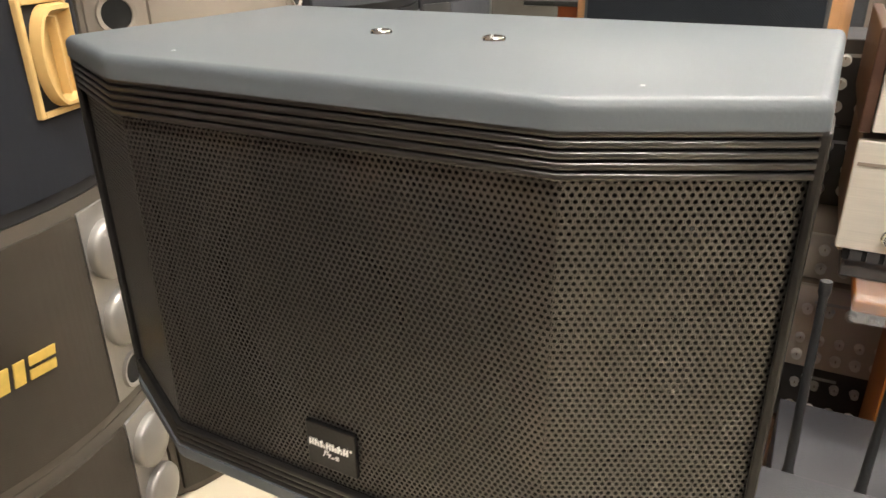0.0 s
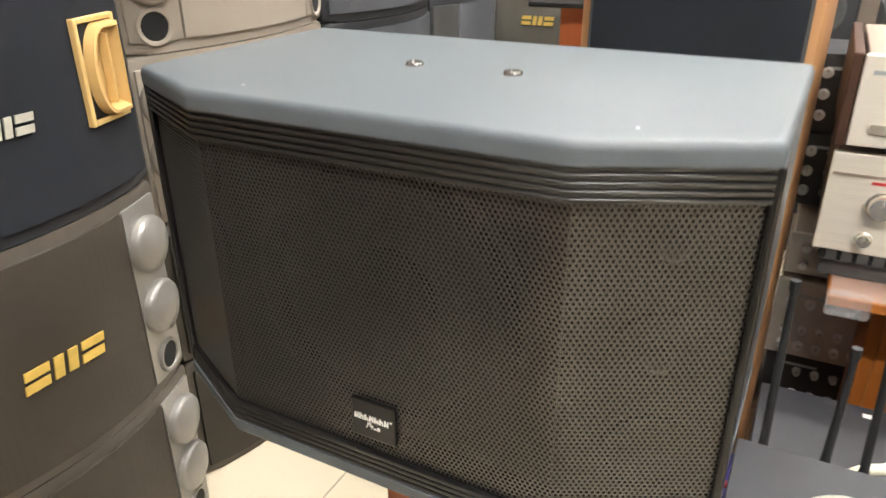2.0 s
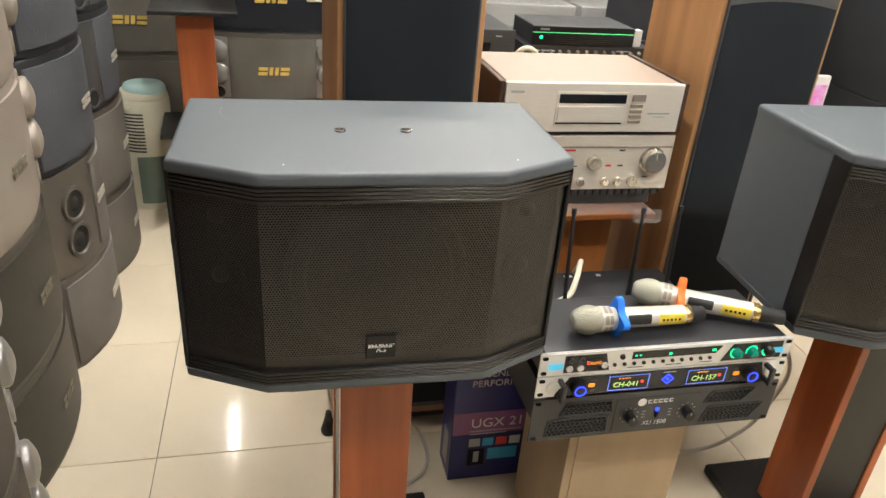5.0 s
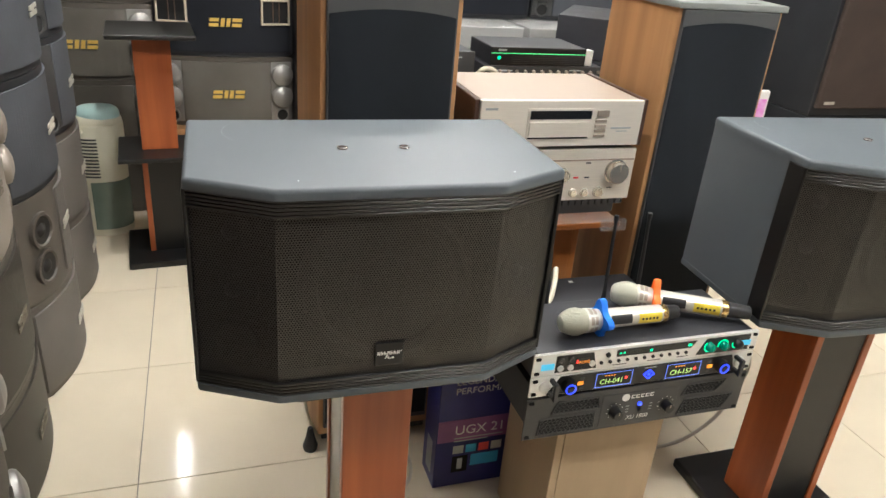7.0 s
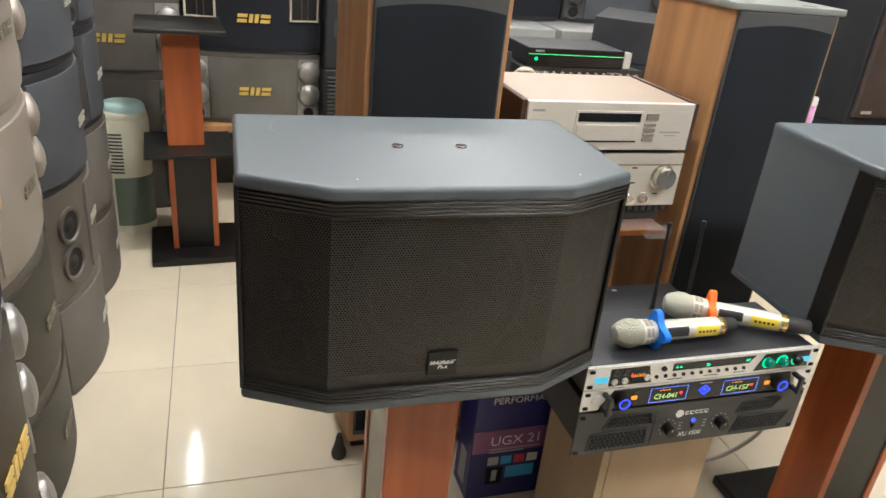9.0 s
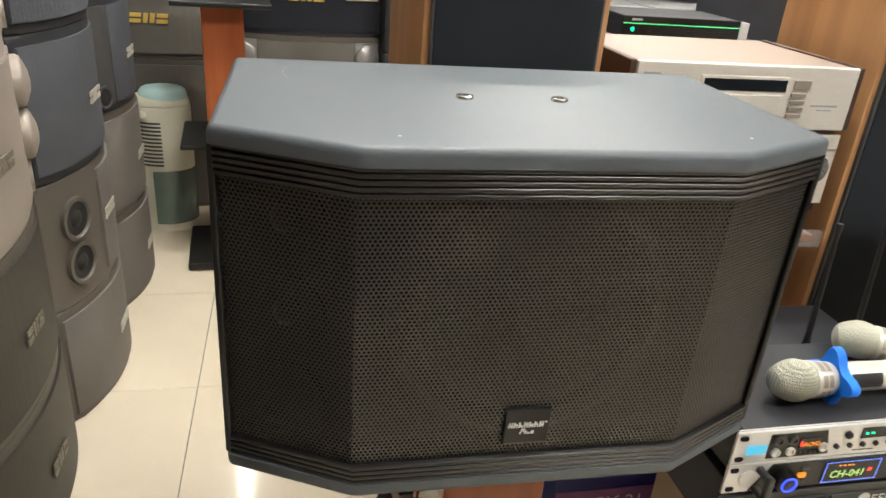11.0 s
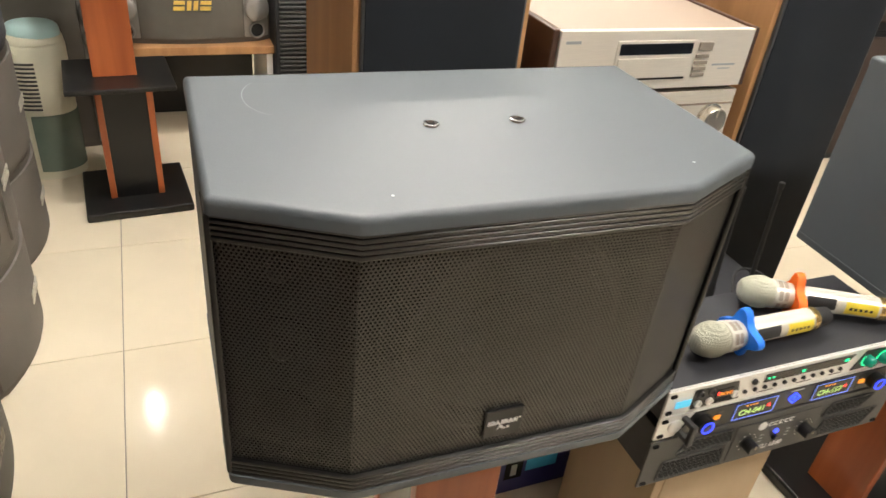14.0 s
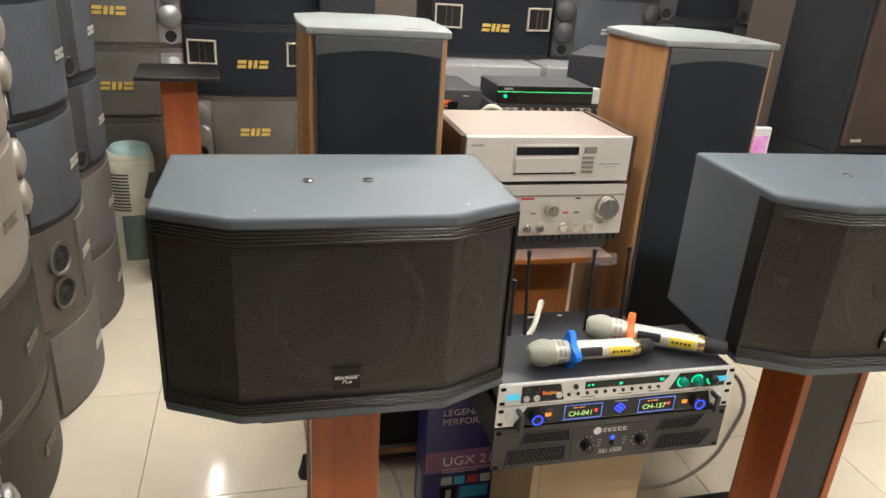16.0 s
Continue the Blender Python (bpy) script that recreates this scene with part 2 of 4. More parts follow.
def rod(a, b, r, n=10, r2=None, bm=None):
    a, b = Vector(a), Vector(b)
    m = Matrix.Translation(a) @ (b - a).to_track_quat("Z", "Y").to_matrix().to_4x4()
    l = (b - a).length
    return lathe([(0, 0), (r, 0), (r if r2 is None else r2, l), (0, l)], n, m, bm)


def cable(name, points, r, material, label, category="cable"):
    """A round cable along a smooth line."""
    cu = bpy.data.curves.new(name, "CURVE")
    cu.dimensions, cu.bevel_depth, cu.bevel_resolution, cu.resolution_u = "3D", r, 3, 10
    s = cu.splines.new("BEZIER")
    s.bezier_points.add(len(points) - 1)
    for p, co in zip(s.bezier_points, points):
        p.co = co
        p.handle_left_type = p.handle_right_type = "AUTO"
    tmp = bpy.data.objects.new("tmp", cu)
    me = bpy.data.meshes.new_from_object(tmp)
    bpy.data.objects.remove(tmp)
    me.materials.append(material)
    for f in me.polygons:
        f.use_smooth = True
    return tagged(new(name, me), label, category)


def words(body, size, m, material, parent, name="lettering", depth=0.0004, align="LEFT", shear=0.0):
    """Raised lettering in the built-in font; m puts its plane (x along, y up)."""
    cu = bpy.data.curves.new(name, "FONT")
    cu.body, cu.size, cu.extrude, cu.align_x, cu.shear, cu.resolution_u = body, size, depth, align, shear, 3
    tmp = bpy.data.objects.new("tmp", cu)
    me = bpy.data.meshes.new_from_object(tmp)
    bpy.data.objects.remove(tmp)
    me.materials.clear()
    me.materials.append(material)
    me.transform(m)
    o = new(name, me)
    o.parent = parent
    return o


FRONT = pose(0, 0, 0, 90)  # lettering that faces -y


def bars(rows, m, material, parent, name="mark", depth=0.001, slant=0.0):
    """Plain raised bars in a plane: (x, y, width, height) each."""
    own = bmesh.new()
    for x, y, w, h in rows:
        a = [own.verts.new(m @ Vector((x + dx * w + slant * dy * h, y + dy * h, z))) for z in (0, depth) for dx, dy in ((0, 0), (1, 0), (1, 1), (0, 1))]
        for f in ((0, 3, 2, 1), (4, 5, 6, 7), (0, 1, 5, 4), (1, 2, 6, 5), (2, 3, 7, 6), (3, 0, 4, 7)):
            own.faces.new([a[i] for i in f])
    return part(name, own, material, parent)


BLOCKS = ("11111 11111 00000 11111 11111", "11011 11011 11011 11011 11011", "11111 11111 00000 11111 11111")


def badge_blocks(w, h, m, material, parent):
    """A maker's badge as three plain slotted blocks, each one part."""
    u = w / 3.4
    for k, rows in enumerate(BLOCKS):
        own = bmesh.new()
        rows = rows.split()
        grid = {}

        def vert(i, j, z):
            key = (i, j, z)
            if key not in grid:
                x, y = k * u * 1.2 + i * u / 5, j * h / 5
                grid[key] = own.verts.new(m @ Vector((x + 0.15 * y, y, z)))
            return grid[key]

        on = {(i, 4 - r) for r, row in enumerate(rows) for i, ch in enumerate(row) if ch == "1"}
        for i, j in on:
            own.faces.new([vert(i, j, 0.003), vert(i + 1, j, 0.003), vert(i + 1, j + 1, 0.003), vert(i, j + 1, 0.003)])
            for (di, dj), (p, q) in (((-1, 0), ((0, 1), (0, 0))), ((1, 0), ((1, 0), (1, 1))), ((0, -1), ((0, 0), (1, 0))), ((0, 1), ((1, 1), (0, 1)))):
                if (i + di, j + dj) not in on:
                    own.faces.new([vert(i + p[0], j + p[1], 0), vert(i + q[0], j + q[1], 0), vert(i + q[0], j + q[1], 0.003), vert(i + p[0], j + p[1], 0.003)])
        part("badge_block", own, material, parent, "raised metal badge block" if k == 0 else "")


# ---- the room ----
X0, X1, Y0, Y1, H = -1.42, 3.4, -2.3, 5.4, 2.9
floor = tagged(part("floor", box(X0 - 0.1, X1 + 0.1, Y0 - 0.1, Y1 + 0.1, -0.12, -0.004), GROUT), "glossy cream ceramic tile floor with thin dark joints", "floor", kind="structure")
# the southwest wall and the pier are unseen, added to darken the grilles' reflections
for name, b in dict(wall_west=(X0 - 0.1, X0, 0.16, Y1, -0.004, H), unseen_wall_southwest=(X0 - 0.1, -0.87, -0.8, 0.16, -0.004, H), unseen_wall_pier=(X0 - 0.1, 0.28, Y0, -0.8, -0.004, H), wall_east=(X1, X1 + 0.1, Y0, Y1, -0.004, H), wall_south=(X0 - 0.1, X1 + 0.1, Y0 - 0.1, Y0, -0.004, H), wall_north=(X0 - 0.1, X1 + 0.1, Y1, Y1 + 0.1, -0.004, H)).items():
    tagged(part(name, box(*b), WALL), "plain brown-grey painted wall closing the room", "wall", kind="structure")
tagged(part("ceiling", box(X0 - 0.1, X1 + 0.1, Y0 - 0.1, Y1 + 0.1, H, H + 0.1), CEIL), "plain white shop ceiling", "ceiling", kind="structure")


def ceiling_light():
    t = thing("ceiling_light", pose(0, 0, H), "slim white ceiling light with a glowing diffuser", "ceiling light", "ceiling lights")
    part("frame", box(-0.09, 0.09, -0.62, 0.62, -0.05, -0.001, 0.004), WHITE, t)
    part("diffuser", box(-0.02, 0.02, -0.6, 0.6, -0.085, -0.0502, 0.006), TUBE, t, "glowing white tube")
    return t


LIGHTS = [(0.45, 1.6, 90), (-0.35, 1.3, 0), (0.62, -0.68, 90), (2.2, -0.9, 90), (1.3, 3.8, 90)]
light = ceiling_light()
light.matrix_basis = pose(LIGHTS[0][0], LIGHTS[0][1], H, 0, 0, LIGHTS[0][2])
for x, y, r in LIGHTS[1:]:
    copy_thing(light, pose(x, y, H, 0, 0, r))
spot = thing("ceiling_tube", pose(-0.86, 4.25, H), "short slim glowing ceiling tube", "ceiling light")
part("housing", box(-0.03, 0.03, -0.3, 0.3, -0.04, -0.001, 0.003), WHITE, spot)
part("tube", rod((0, -0.26, -0.055), (0, 0.26, -0.055), 0.0125, 12), TUBE, spot, "glowing tube", 40)


# ---- the wide karaoke speaker on its stand ----
def perforated(bm_pts, z0, z1, pitch=0.0043, hole=0.00158, depth=0.0008):
    """A folded metal sheet full of round-ish holes along a plan line."""
    verts, faces = [], []
    for (ax, ay), (bx, by) in zip(bm_pts, bm_pts[1:]):
        L = math.hypot(bx - ax, by - ay)
        d = np.array(((bx - ax) / L, (by - ay) / L))
        n = np.array((-d[1], d[0]))  # towards the inside
        rows = int((z1 - z0) / (pitch * 0.8660254))
        cols = int((L - 0.001) / pitch)
        off, pu = 0.0, L / cols
        ang = np.radians(np.arange(6) * 60 + 30)
        ring = np.stack((np.cos(ang), np.sin(ang)), 1)
        cu, cv = [], []
        for r in range(rows):
            k = np.arange(cols + (r % 2))
            cu.append(pu * (k + 0.5 - 0.5 * (r % 2)))
            cv.append(np.full(len(k), z0 + pitch * 0.8660254 * (r + 0.5)))
        cu, cv = np.concatenate(cu), np.concatenate(cv)
        for rad, back in ((pitch / math.sqrt(3), 0), (hole, 0), (hole, depth)):
            u = np.clip(cu[:, None] + rad * ring[None, :, 0], 0, L)
            v = cv[:, None] + rad * ring[None, :, 1]
            p = np.stack((ax + d[0] * u + n[0] * back, ay + d[1] * u + n[1] * back, v), 2)
            verts.append(p)
        base = perforated.count
        N = len(cu)
        i = np.arange(6)
        j = (i + 1) % 6
        c = np.arange(N)[:, None] * 6
        for s in (0, 1):
            a, b = base + s * N * 6, base + (s + 1) * N * 6
            faces.append(np.stack((a + c + i, a + c + j, b + c + j, b + c + i), 2).reshape(-1, 4))
        perforated.count += 3 * N * 6
    v = np.concatenate([a.reshape(-1, 3) for a in verts])
    f = np.concatenate(faces)
    me = bpy.data.meshes.new("grille")
    me.from_pydata(v.tolist(), [], f.tolist())
    me.materials.append(MESH)
    return me


perforated.count = 0
SW, SF, SL, SB, SH = 0.286, 0.166, 0.0575, 0.346, 0.3495  # half width, half front, wing depth, depth, height


def wing_line(inset):
    k = inset * 0.25
    return [(-SW + 0.003, SL + inset), (-SF - k * 0.3, inset), (SF + k * 0.3, inset), (SW - 0.003, SL + inset)]


def karaoke_wide(m, label):
    t = thing("wide_speaker", m, label, "speaker", "pair of wide speakers")
    cw, cb = SW - 0.0012, SB - 0.0012
    cab = [(-cw, SL + 0.044), (-cw, cb), (cw, cb), (cw, SL + 0.044), (SF, 0.05), (-SF, 0.05)][::-1]
    full = [(-SW, SL), (-SW, SB), (SW, SB), (SW, SL), (SF, 0), (-SF, 0)][::-1]
    part("cabinet", prism([(x, y) for x, y in cab], 0.0136, SH - 0.0166, side=0.003), GREY, t, "painted grey cabinet side", 40)
    part("top_panel", prism(full, SH - 0.0165, SH, 0.0075, 4, side=0.0045), GREY, t, "grey top panel with rounded rim", 50)
    part("bottom_panel", prism(full, -0.002, 0.0135, 0.006, 4, top=False, bottom=True, side=0.0045), GREY, t, "", 50)
    g = new("grille", perforated(wing_line(0.008), 0.0345, 0.3075))
    perforated.count = 0
    g.parent = t
    tagged(g, "black perforated metal grille folded in three")
    # ribs above and below the grille
    line = wing_line(0.0015)
    strip = line + [(SW - 0.006, SL + 0.05), (SF, 0.055), (-SF, 0.055), (-SW + 0.006, SL + 0.05)]
    rib = part("rib", prism(strip, 0, 0.0042, 0.0012, 2, bottom=True), RIBS, t, "", 60)
    rib.location.z = 0.0128
    for z in (0.0185, 0.0242, 0.0299, 0.3065, 0.3122, 0.3179, 0.3236, 0.3293):
        share(rib, "rib", pose(0, 0, z), t)
    core = wing_line(0.0068)
    strip = core + [(SW - 0.008, SL + 0.05), (SF, 0.055), (-SF, 0.055), (-SW + 0.008, SL + 0.05)]
    part("rib_backing", prism(strip, 0.01, 0.0348), BLACK, t)
    part("rib_backing", prism(strip, 0.3068, SH - 0.012), BLACK, t)
    for s in (-1, 1):
        part("edge_trim", box(min(s * (SW - 0.005), s * (SW + 0.0015)), max(s * (SW - 0.005), s * (SW + 0.0015)), SL + 0.002, SL + 0.046, 0.0142, SH - 0.0172, 0.002), BLACK, t)
    # drivers behind the grille
    inner = [(-SW + 0.004, SL + 0.038), (-SW + 0.004, SL + 0.06), (SW - 0.004, SL + 0.06), (SW - 0.004, SL + 0.038), (SF, 0.038), (-SF, 0.038)][::-1]
    part("baffle", prism(inner, 0.02, SH - 0.016), BAFFLE, t, "black front baffle")
    base = pose(0, 0.0375, 0.178, 90)
    woofer = part("woofer", lathe([(0.137, 0), (0.137, 0.007), (0.129, 0.008), (0.127, 0.016), (0.119, 0.021), (0.109, 0.016), (0.106, 0.007), (0.05, 0.001), (0.05, 0.008), (0.03, 0.015), (0, 0.018)], 48, base), CONE, t, "large round paper woofer", 40)
    for s in (-1, 1):
        for z, r, kind in ((0.264, 0.03, 0), (0.17, 0.03, 0), (0.076, 0.034, 1)):
            c = Vector((s * (SF + 0.058), 0.0375 + 0.058 * 0.53, z))
            q = Vector((s * 0.49, -0.872, 0)).to_track_quat("Z", "Y").to_matrix().to_4x4()
            mm = Matrix.Translation(c) @ q
            if kind:
                part("bass_port", lathe([(r + 0.006, -0.002), (r + 0.006, 0.006), (r, 0.006), (r - 0.004, 0.002), (0, 0.0015)], 32, mm), VOID, t, "", 40)
            else:
                tw = part("tweeter", lathe([(r + 0.01, -0.002), (r + 0.01, 0.005), (r, 0.006), (r * 0.55, 0.001), (r * 0.5, 0.003), (0, 0.003)], 32, mm), BAFFLE, t, "", 40)
                part("tweeter_dome", lathe([(r * 0.42, 0.003), (r * 0.36, 0.009), (r * 0.2, 0.013), (0, 0.0145)], 20, mm), BLACK, tw, "small dome", 60)
    # the badge, its marks as plain shapes
    badge = part("badge", box(-0.0205, 0.0245, 0.003, 0.0075, 0.0505, 0.0905, 0.001), BLACK, t, "black square badge with white marks")
    mm = Matrix.Translation((-0.0175, 0.0029, 0.0702)) @ FRONT
    bars([(i * 0.0052, 0, 0.0016, 0.006) for i in range(7)] + [(i * 0.0052 + 0.0016, 0.0015 + 0.0012 * (i % 2), 0.0022, 0.0016) for i in range(7)] + [(i * 0.0052 + 0.003, 0, 0.0012, 0.006 - 0.002 * (i % 3)) for i in range(7)] + [(0.0375, 0.0048, 0.0016, 0.0016)], mm, WHITE, badge, slant=0.1)
    bars([(0.012, -0.0075, 0.0012, 0.006), (0.0135, -0.003, 0.004, 0.0012), (0.017, -0.0075, 0.0012, 0.0032), (0.0195, -0.0075, 0.003, 0.001), (0.0235, -0.0075, 0.003, 0.0009), (0.0235, -0.0055, 0.003, 0.0009), (0.0155, -0.0052, 0.003, 0.001)], mm, WHITE, badge, slant=0.5)
    # hanging points
    for x in (-0.046, 0.0545):
        s = part("hanging_bolt", lathe([(0.0092, SH - 0.001), (0.0092, SH + 0.0012), (0.0082, SH + 0.0026), (0.0064, SH + 0.003), (0.0056, SH + 0.0006), (0, SH + 0.0005)], 20, pose(x - 0.0025, 0.175, 0)), CHROME, t, "chrome hanging bolt socket", 40)
        part("socket", lathe([(0.0052, SH + 0.0004), (0.0050, SH + 0.0011), (0, SH + 0.0011)], 6, pose(x - 0.0025, 0.175, 0)), VOID, s)
    arc = [(-0.2 + 0.03 * math.cos(math.radians(q)), 0.27 + 0.05 * math.sin(math.radians(q))) for q in range(120, 261, 14)]
    own = bmesh.new()
    edge = [[own.verts.new((x + o, y, SH + 0.0002)) for o in (0, 0.0009)] for x, y in arc]
    for p, q in zip(edge, edge[1:]):
        own.faces.new((p[0], q[0], q[1], p[1]))
    part("scratch", own, SCUFF, t, "faint pale scratch")
    for x, y in ((-0.132, 0.034), (0.195, 0.049)):
        part("paint_speck", lathe([(0.0018, SH - 0.0003), (0.0015, SH + 0.0003), (0, SH + 0.0004)], 9, pose(x, y, 0)), GREYP, t)
    return t


A = karaoke_wide(pose(-0.276, 0.3375, 0.6304, 0, 0, -1), "wide grey speaker with black perforated grille, on a wooden stand")
copy_thing(A, pose(0.778, 0.32, 0.6325, 0, 0, -3))


def speaker_stand(m, label, height=0.604, top=True, base=True, panel=BLACK, w=0.13, d=0.17, group="speaker stands", shift=(0, 0)):
    """Two red side panels with a dark panel between them, on a black base plate. Local: the dark panel faces -y."""
    t = thing("speaker_stand", m, label, "speaker stand", group)
    z0 = 0.028 if base else 0.0
    if base:
        part("base_plate", box(-0.165, 0.165, -0.16, 0.17, 0, 0.028, 0.006), BLACK, t, "black base plate")
    for s in (-1, 1):
        x0, x1 = sorted((s * w / 2, s * (w / 2 - 0.02)))
        part("side_panel", box(x0, x1, -d / 2, d / 2, z0, height - 0.016, 0.002), REDWOOD, t, "reddish wood side panel")
    part("front_panel", box(-w / 2 + 0.02, w / 2 - 0.02, -d / 2 + 0.004, -d / 2 + 0.014, z0, height - 0.016), panel, t)
    part("back_panel", box(-w / 2 + 0.02, w / 2 - 0.02, d / 2 - 0.014, d / 2 - 0.004, z0, height - 0.016), panel, t)
    if top:
        part("top_plate", box(-0.16 + shift[0], 0.16 + shift[0], -0.15 + shift[1], 0.15 + shift[1], height - 0.016, height, 0.004), BLACK, t, "black top plate")
    return t


# this grey puts the reflection on the stand's black inner panels into their colour
REFLECTGREY = shader("black_panel_grey_reflection", (0.3, 0.29, 0.26), 0.25, 0, 0.06, 12)
speaker_stand(pose(-0.263, 0.52, 0.0, 0, 0, 90), "reddish wood speaker stand with inner panels coloured reflection-grey under the wide speaker", 0.6282, True, True, REFLECTGREY, 0.17, 0.125)
speaker_stand(pose(0.805, 0.5, 0.0, 0, 0, 0), "reddish wood speaker stand with black front panel and black base", 0.6303, True, True, BLACK, 0.168, 0.125)
speaker_stand(pose(-0.68, 2.25, 0.0, 0, 0, 4), "short reddish wood speaker stand with black plates, carrying another stand", 0.42, True, True, BLACK, 0.17, 0.12, shift=(-0.005, 0.05))
speaker_stand(pose(-0.70, 2.33, 0.42, 0, 0, 94), "empty reddish wood speaker stand placed on a shorter stand", 0.44, True, False, BLACK, 0.13, 0.13)


# ---- curved karaoke speakers, stacked ----
def curve_front(w, bulge, x):
    return -bulge * (1 - (2 * x / w) ** 2)


def on_front(w, bulge, x, z, out=0.0):
    """A pose on the curved front at x, z: its z axis points out of the front."""
    slope = bulge * 8 * x / (w * w)
    n = Vector((slope, -1, 0)).normalized()
    return Matrix.Translation(Vector((x, curve_front(w, bulge, x), z)) + n * out) @ n.to_track_quat("Z", "Y").to_matrix().to_4x4()


def arc_slab(w, bulge, x0, x1, z0, z1, out, thick, n=14):
    """A curved slab that follows the front."""
    pts = []
    for i in range(n + 1):
        x = x0 + (x1 - x0) * i / n
        pts.append((x, curve_front(w, bulge, x) - out))
    back = [(x, y + thick) for x, y in pts[::-1]]
    return prism(pts + back, z0, z1, 0.004, 2, bottom=True)


def stack_speaker(style, w, h, bulge, d=0.34):
    """One curved-front karaoke speaker facing -y, resting at z 0; its front's middle is at y = -bulge."""
    look_of = dict(
        bronze=(CASE, BRONZE, GOLD, "bronze-grey karaoke speaker with dome tweeters and gold badge"),
        umber=(CASE, UMBER, GOLD, "dark bronze karaoke speaker with silver domes"),
        taupe=(TAUPE, TAUPE, WORN, "taupe karaoke speaker with dome tweeters and worn badge"),
        hornport=(DARKCASE, BLACKCLOTH, PALE, "navy-black karaoke speaker with tan side ports and badge"),
        navyport=(DARKCASE, NAVY, PALE, "navy karaoke speaker with dark ported ends and badge"),
        plain=(DARKCASE, BLACKCLOTH, None, "plain black karaoke speaker with ported ends"),
        dome=(DARKCASE, NAVY, PALE, "navy karaoke speaker with dark dome tweeters and badge"),
        horn=(DARKCASE, BLACKCLOTH, GOLD, "navy-black karaoke speaker with square side ports and badge"),
        navy=(DARKCASE, NAVY, PALE, "navy cloth-fronted karaoke speaker with pale badge"),
        olive=(CASE, OLIVE, WORN, "olive-brown karaoke speaker with faded badge"),
        grey=(CASE, GREYCLOTH, PALE, "grey-taupe karaoke speaker with pale badge"),
        twin=(CASE, GREYCLOTH, PALE, "grey karaoke speaker with two exposed round drivers"),
    )[style]
    case, cloth, mark, label = look_of
    t = thing("karaoke_speaker", Matrix(), label + ", in a stack", "speaker", "stacked karaoke speakers")
    n = 16
    arc = [(-w / 2 + w * i / n, curve_front(w, bulge, -w / 2 + w * i / n)) for i in range(n + 1)]
    part("cabinet", prism(arc + [(w / 2, d), (-w / 2, d)], 0.001, h - 0.001, 0.012, 3, bottom=True), case, t, "", 35)
    ends = style in ("bronze", "umber", "taupe", "dome", "navyport", "plain")
    trim = {"bronze": SILVERP, "umber": SILVERP, "taupe": TAUPE}.get(style, PANEL)
    gx0, gx1 = -w / 2 + (0.1 if ends else 0.012), w / 2 - (0.1 if ends else 0.012)
    if style == "twin":
        gx0 = -w / 2 + 0.2
    part("grille", arc_slab(w, bulge, gx0, gx1, 0.02, h - 0.022, 0.006, 0.012), cloth, t, "cloth-covered curved grille", 35)
    if ends:
        for s in (-1, 1):
            x0, x1 = sorted((s * (w / 2 - 0.006), s * (w / 2 - 0.096)))
            panel = part("end_panel", arc_slab(w, bulge, x0, x1, 0.02, h - 0.022, 0.005, 0.012, 6), trim, t, "", 35)
            for z in (h * 0.74, h * 0.42) if style not in ("navyport", "plain") else ():
                part("dome_tweeter", lathe([(0.047, -0.004), (0.048, 0.008), (0.044, 0.015), (0.04, 0.016), (0.035, 0.019), (0.018, 0.025), (0, 0.027)], 28, on_front(w, bulge, s * (w / 2 - 0.05), z, 0.005)), trim, panel, "round dome tweeter", 50)
            part("port_ring", lathe([(0.032, -0.002), (0.031, 0.004), (0.025, 0.003), (0.023, -0.001)], 24, on_front(w, bulge, s * (w / 2 - 0.05), h * 0.15, 0.006)), trim, panel, "", 40)
            part("port_hole", lathe([(0.0245, 0.0008), (0.01, 0.0009), (0, 0.001)], 20, on_front(w, bulge, s * (w / 2 - 0.05), h * 0.15, 0.006)), VOID, panel)
    if style in ("horn", "hornport"):
        for s in (-1, 1):
            m = on_front(w, bulge, s * (w / 2 - (0.074 if style == "horn" else 0.08)), h * (0.62 if style == "horn" else 0.53), 0.004)
            f = bmesh.new()
            e = 0.052 if style == "horn" else 0.075
            u = 0.062 if style == "horn" else 0.047
            for b in ((-u, 0.008 - u, -e, e), (u - 0.008, u, -e, e), (0.008 - u, u - 0.008, e - 0.008, e), (0.008 - u, u - 0.008, -e, 0.008 - e)):
                box(b[0], b[1], b[2], b[3], -0.006, 0.009, 0.0015, 1, f)
            bmesh.ops.transform(f, matrix=m, verts=f.verts[:])
            fr = part("port_frame", f, PORTFRAME if style == "horn" else PORT, t, "pale rectangular port frame")
            f = box(0.008 - u, u - 0.008, 0.008 - e, e - 0.008, 0.0025, 0.0035)
            bmesh.ops.transform(f, matrix=m, verts=f.verts[:])
            part("port_opening", f, VOID, fr)
            if style == "horn":
                for x in (-0.012, 0.014):
                    f = box(x, x + 0.003, -0.043, 0.043, 0.0036, 0.007)
                    bmesh.ops.transform(f, matrix=m, verts=f.verts[:])
                    part("port_vane", f, BROWN, fr)
            else:
                # a flared D-shaped mouth with one divider
                d_out = [(-0.036 * math.cos(a) * s * s + 0.002, 0.064 * math.sin(a)) for a in np.linspace(-1.45, 1.45, 16)]
                d_out = [(float(x), float(y)) for x, y in d_out] + [(0.036, 0.064), (0.036, -0.064)]
                f = bmesh.new()
                rings = [[f.verts.new((x * k + (1 - k) * 0.01, y * k, z)) for x, y in d_out] for k, z in ((1.03, 0.004), (1.0, 0.02), (0.92, 0.021), (0.8, 0.006), (0.72, 0.0042))]
                n2 = len(d_out)
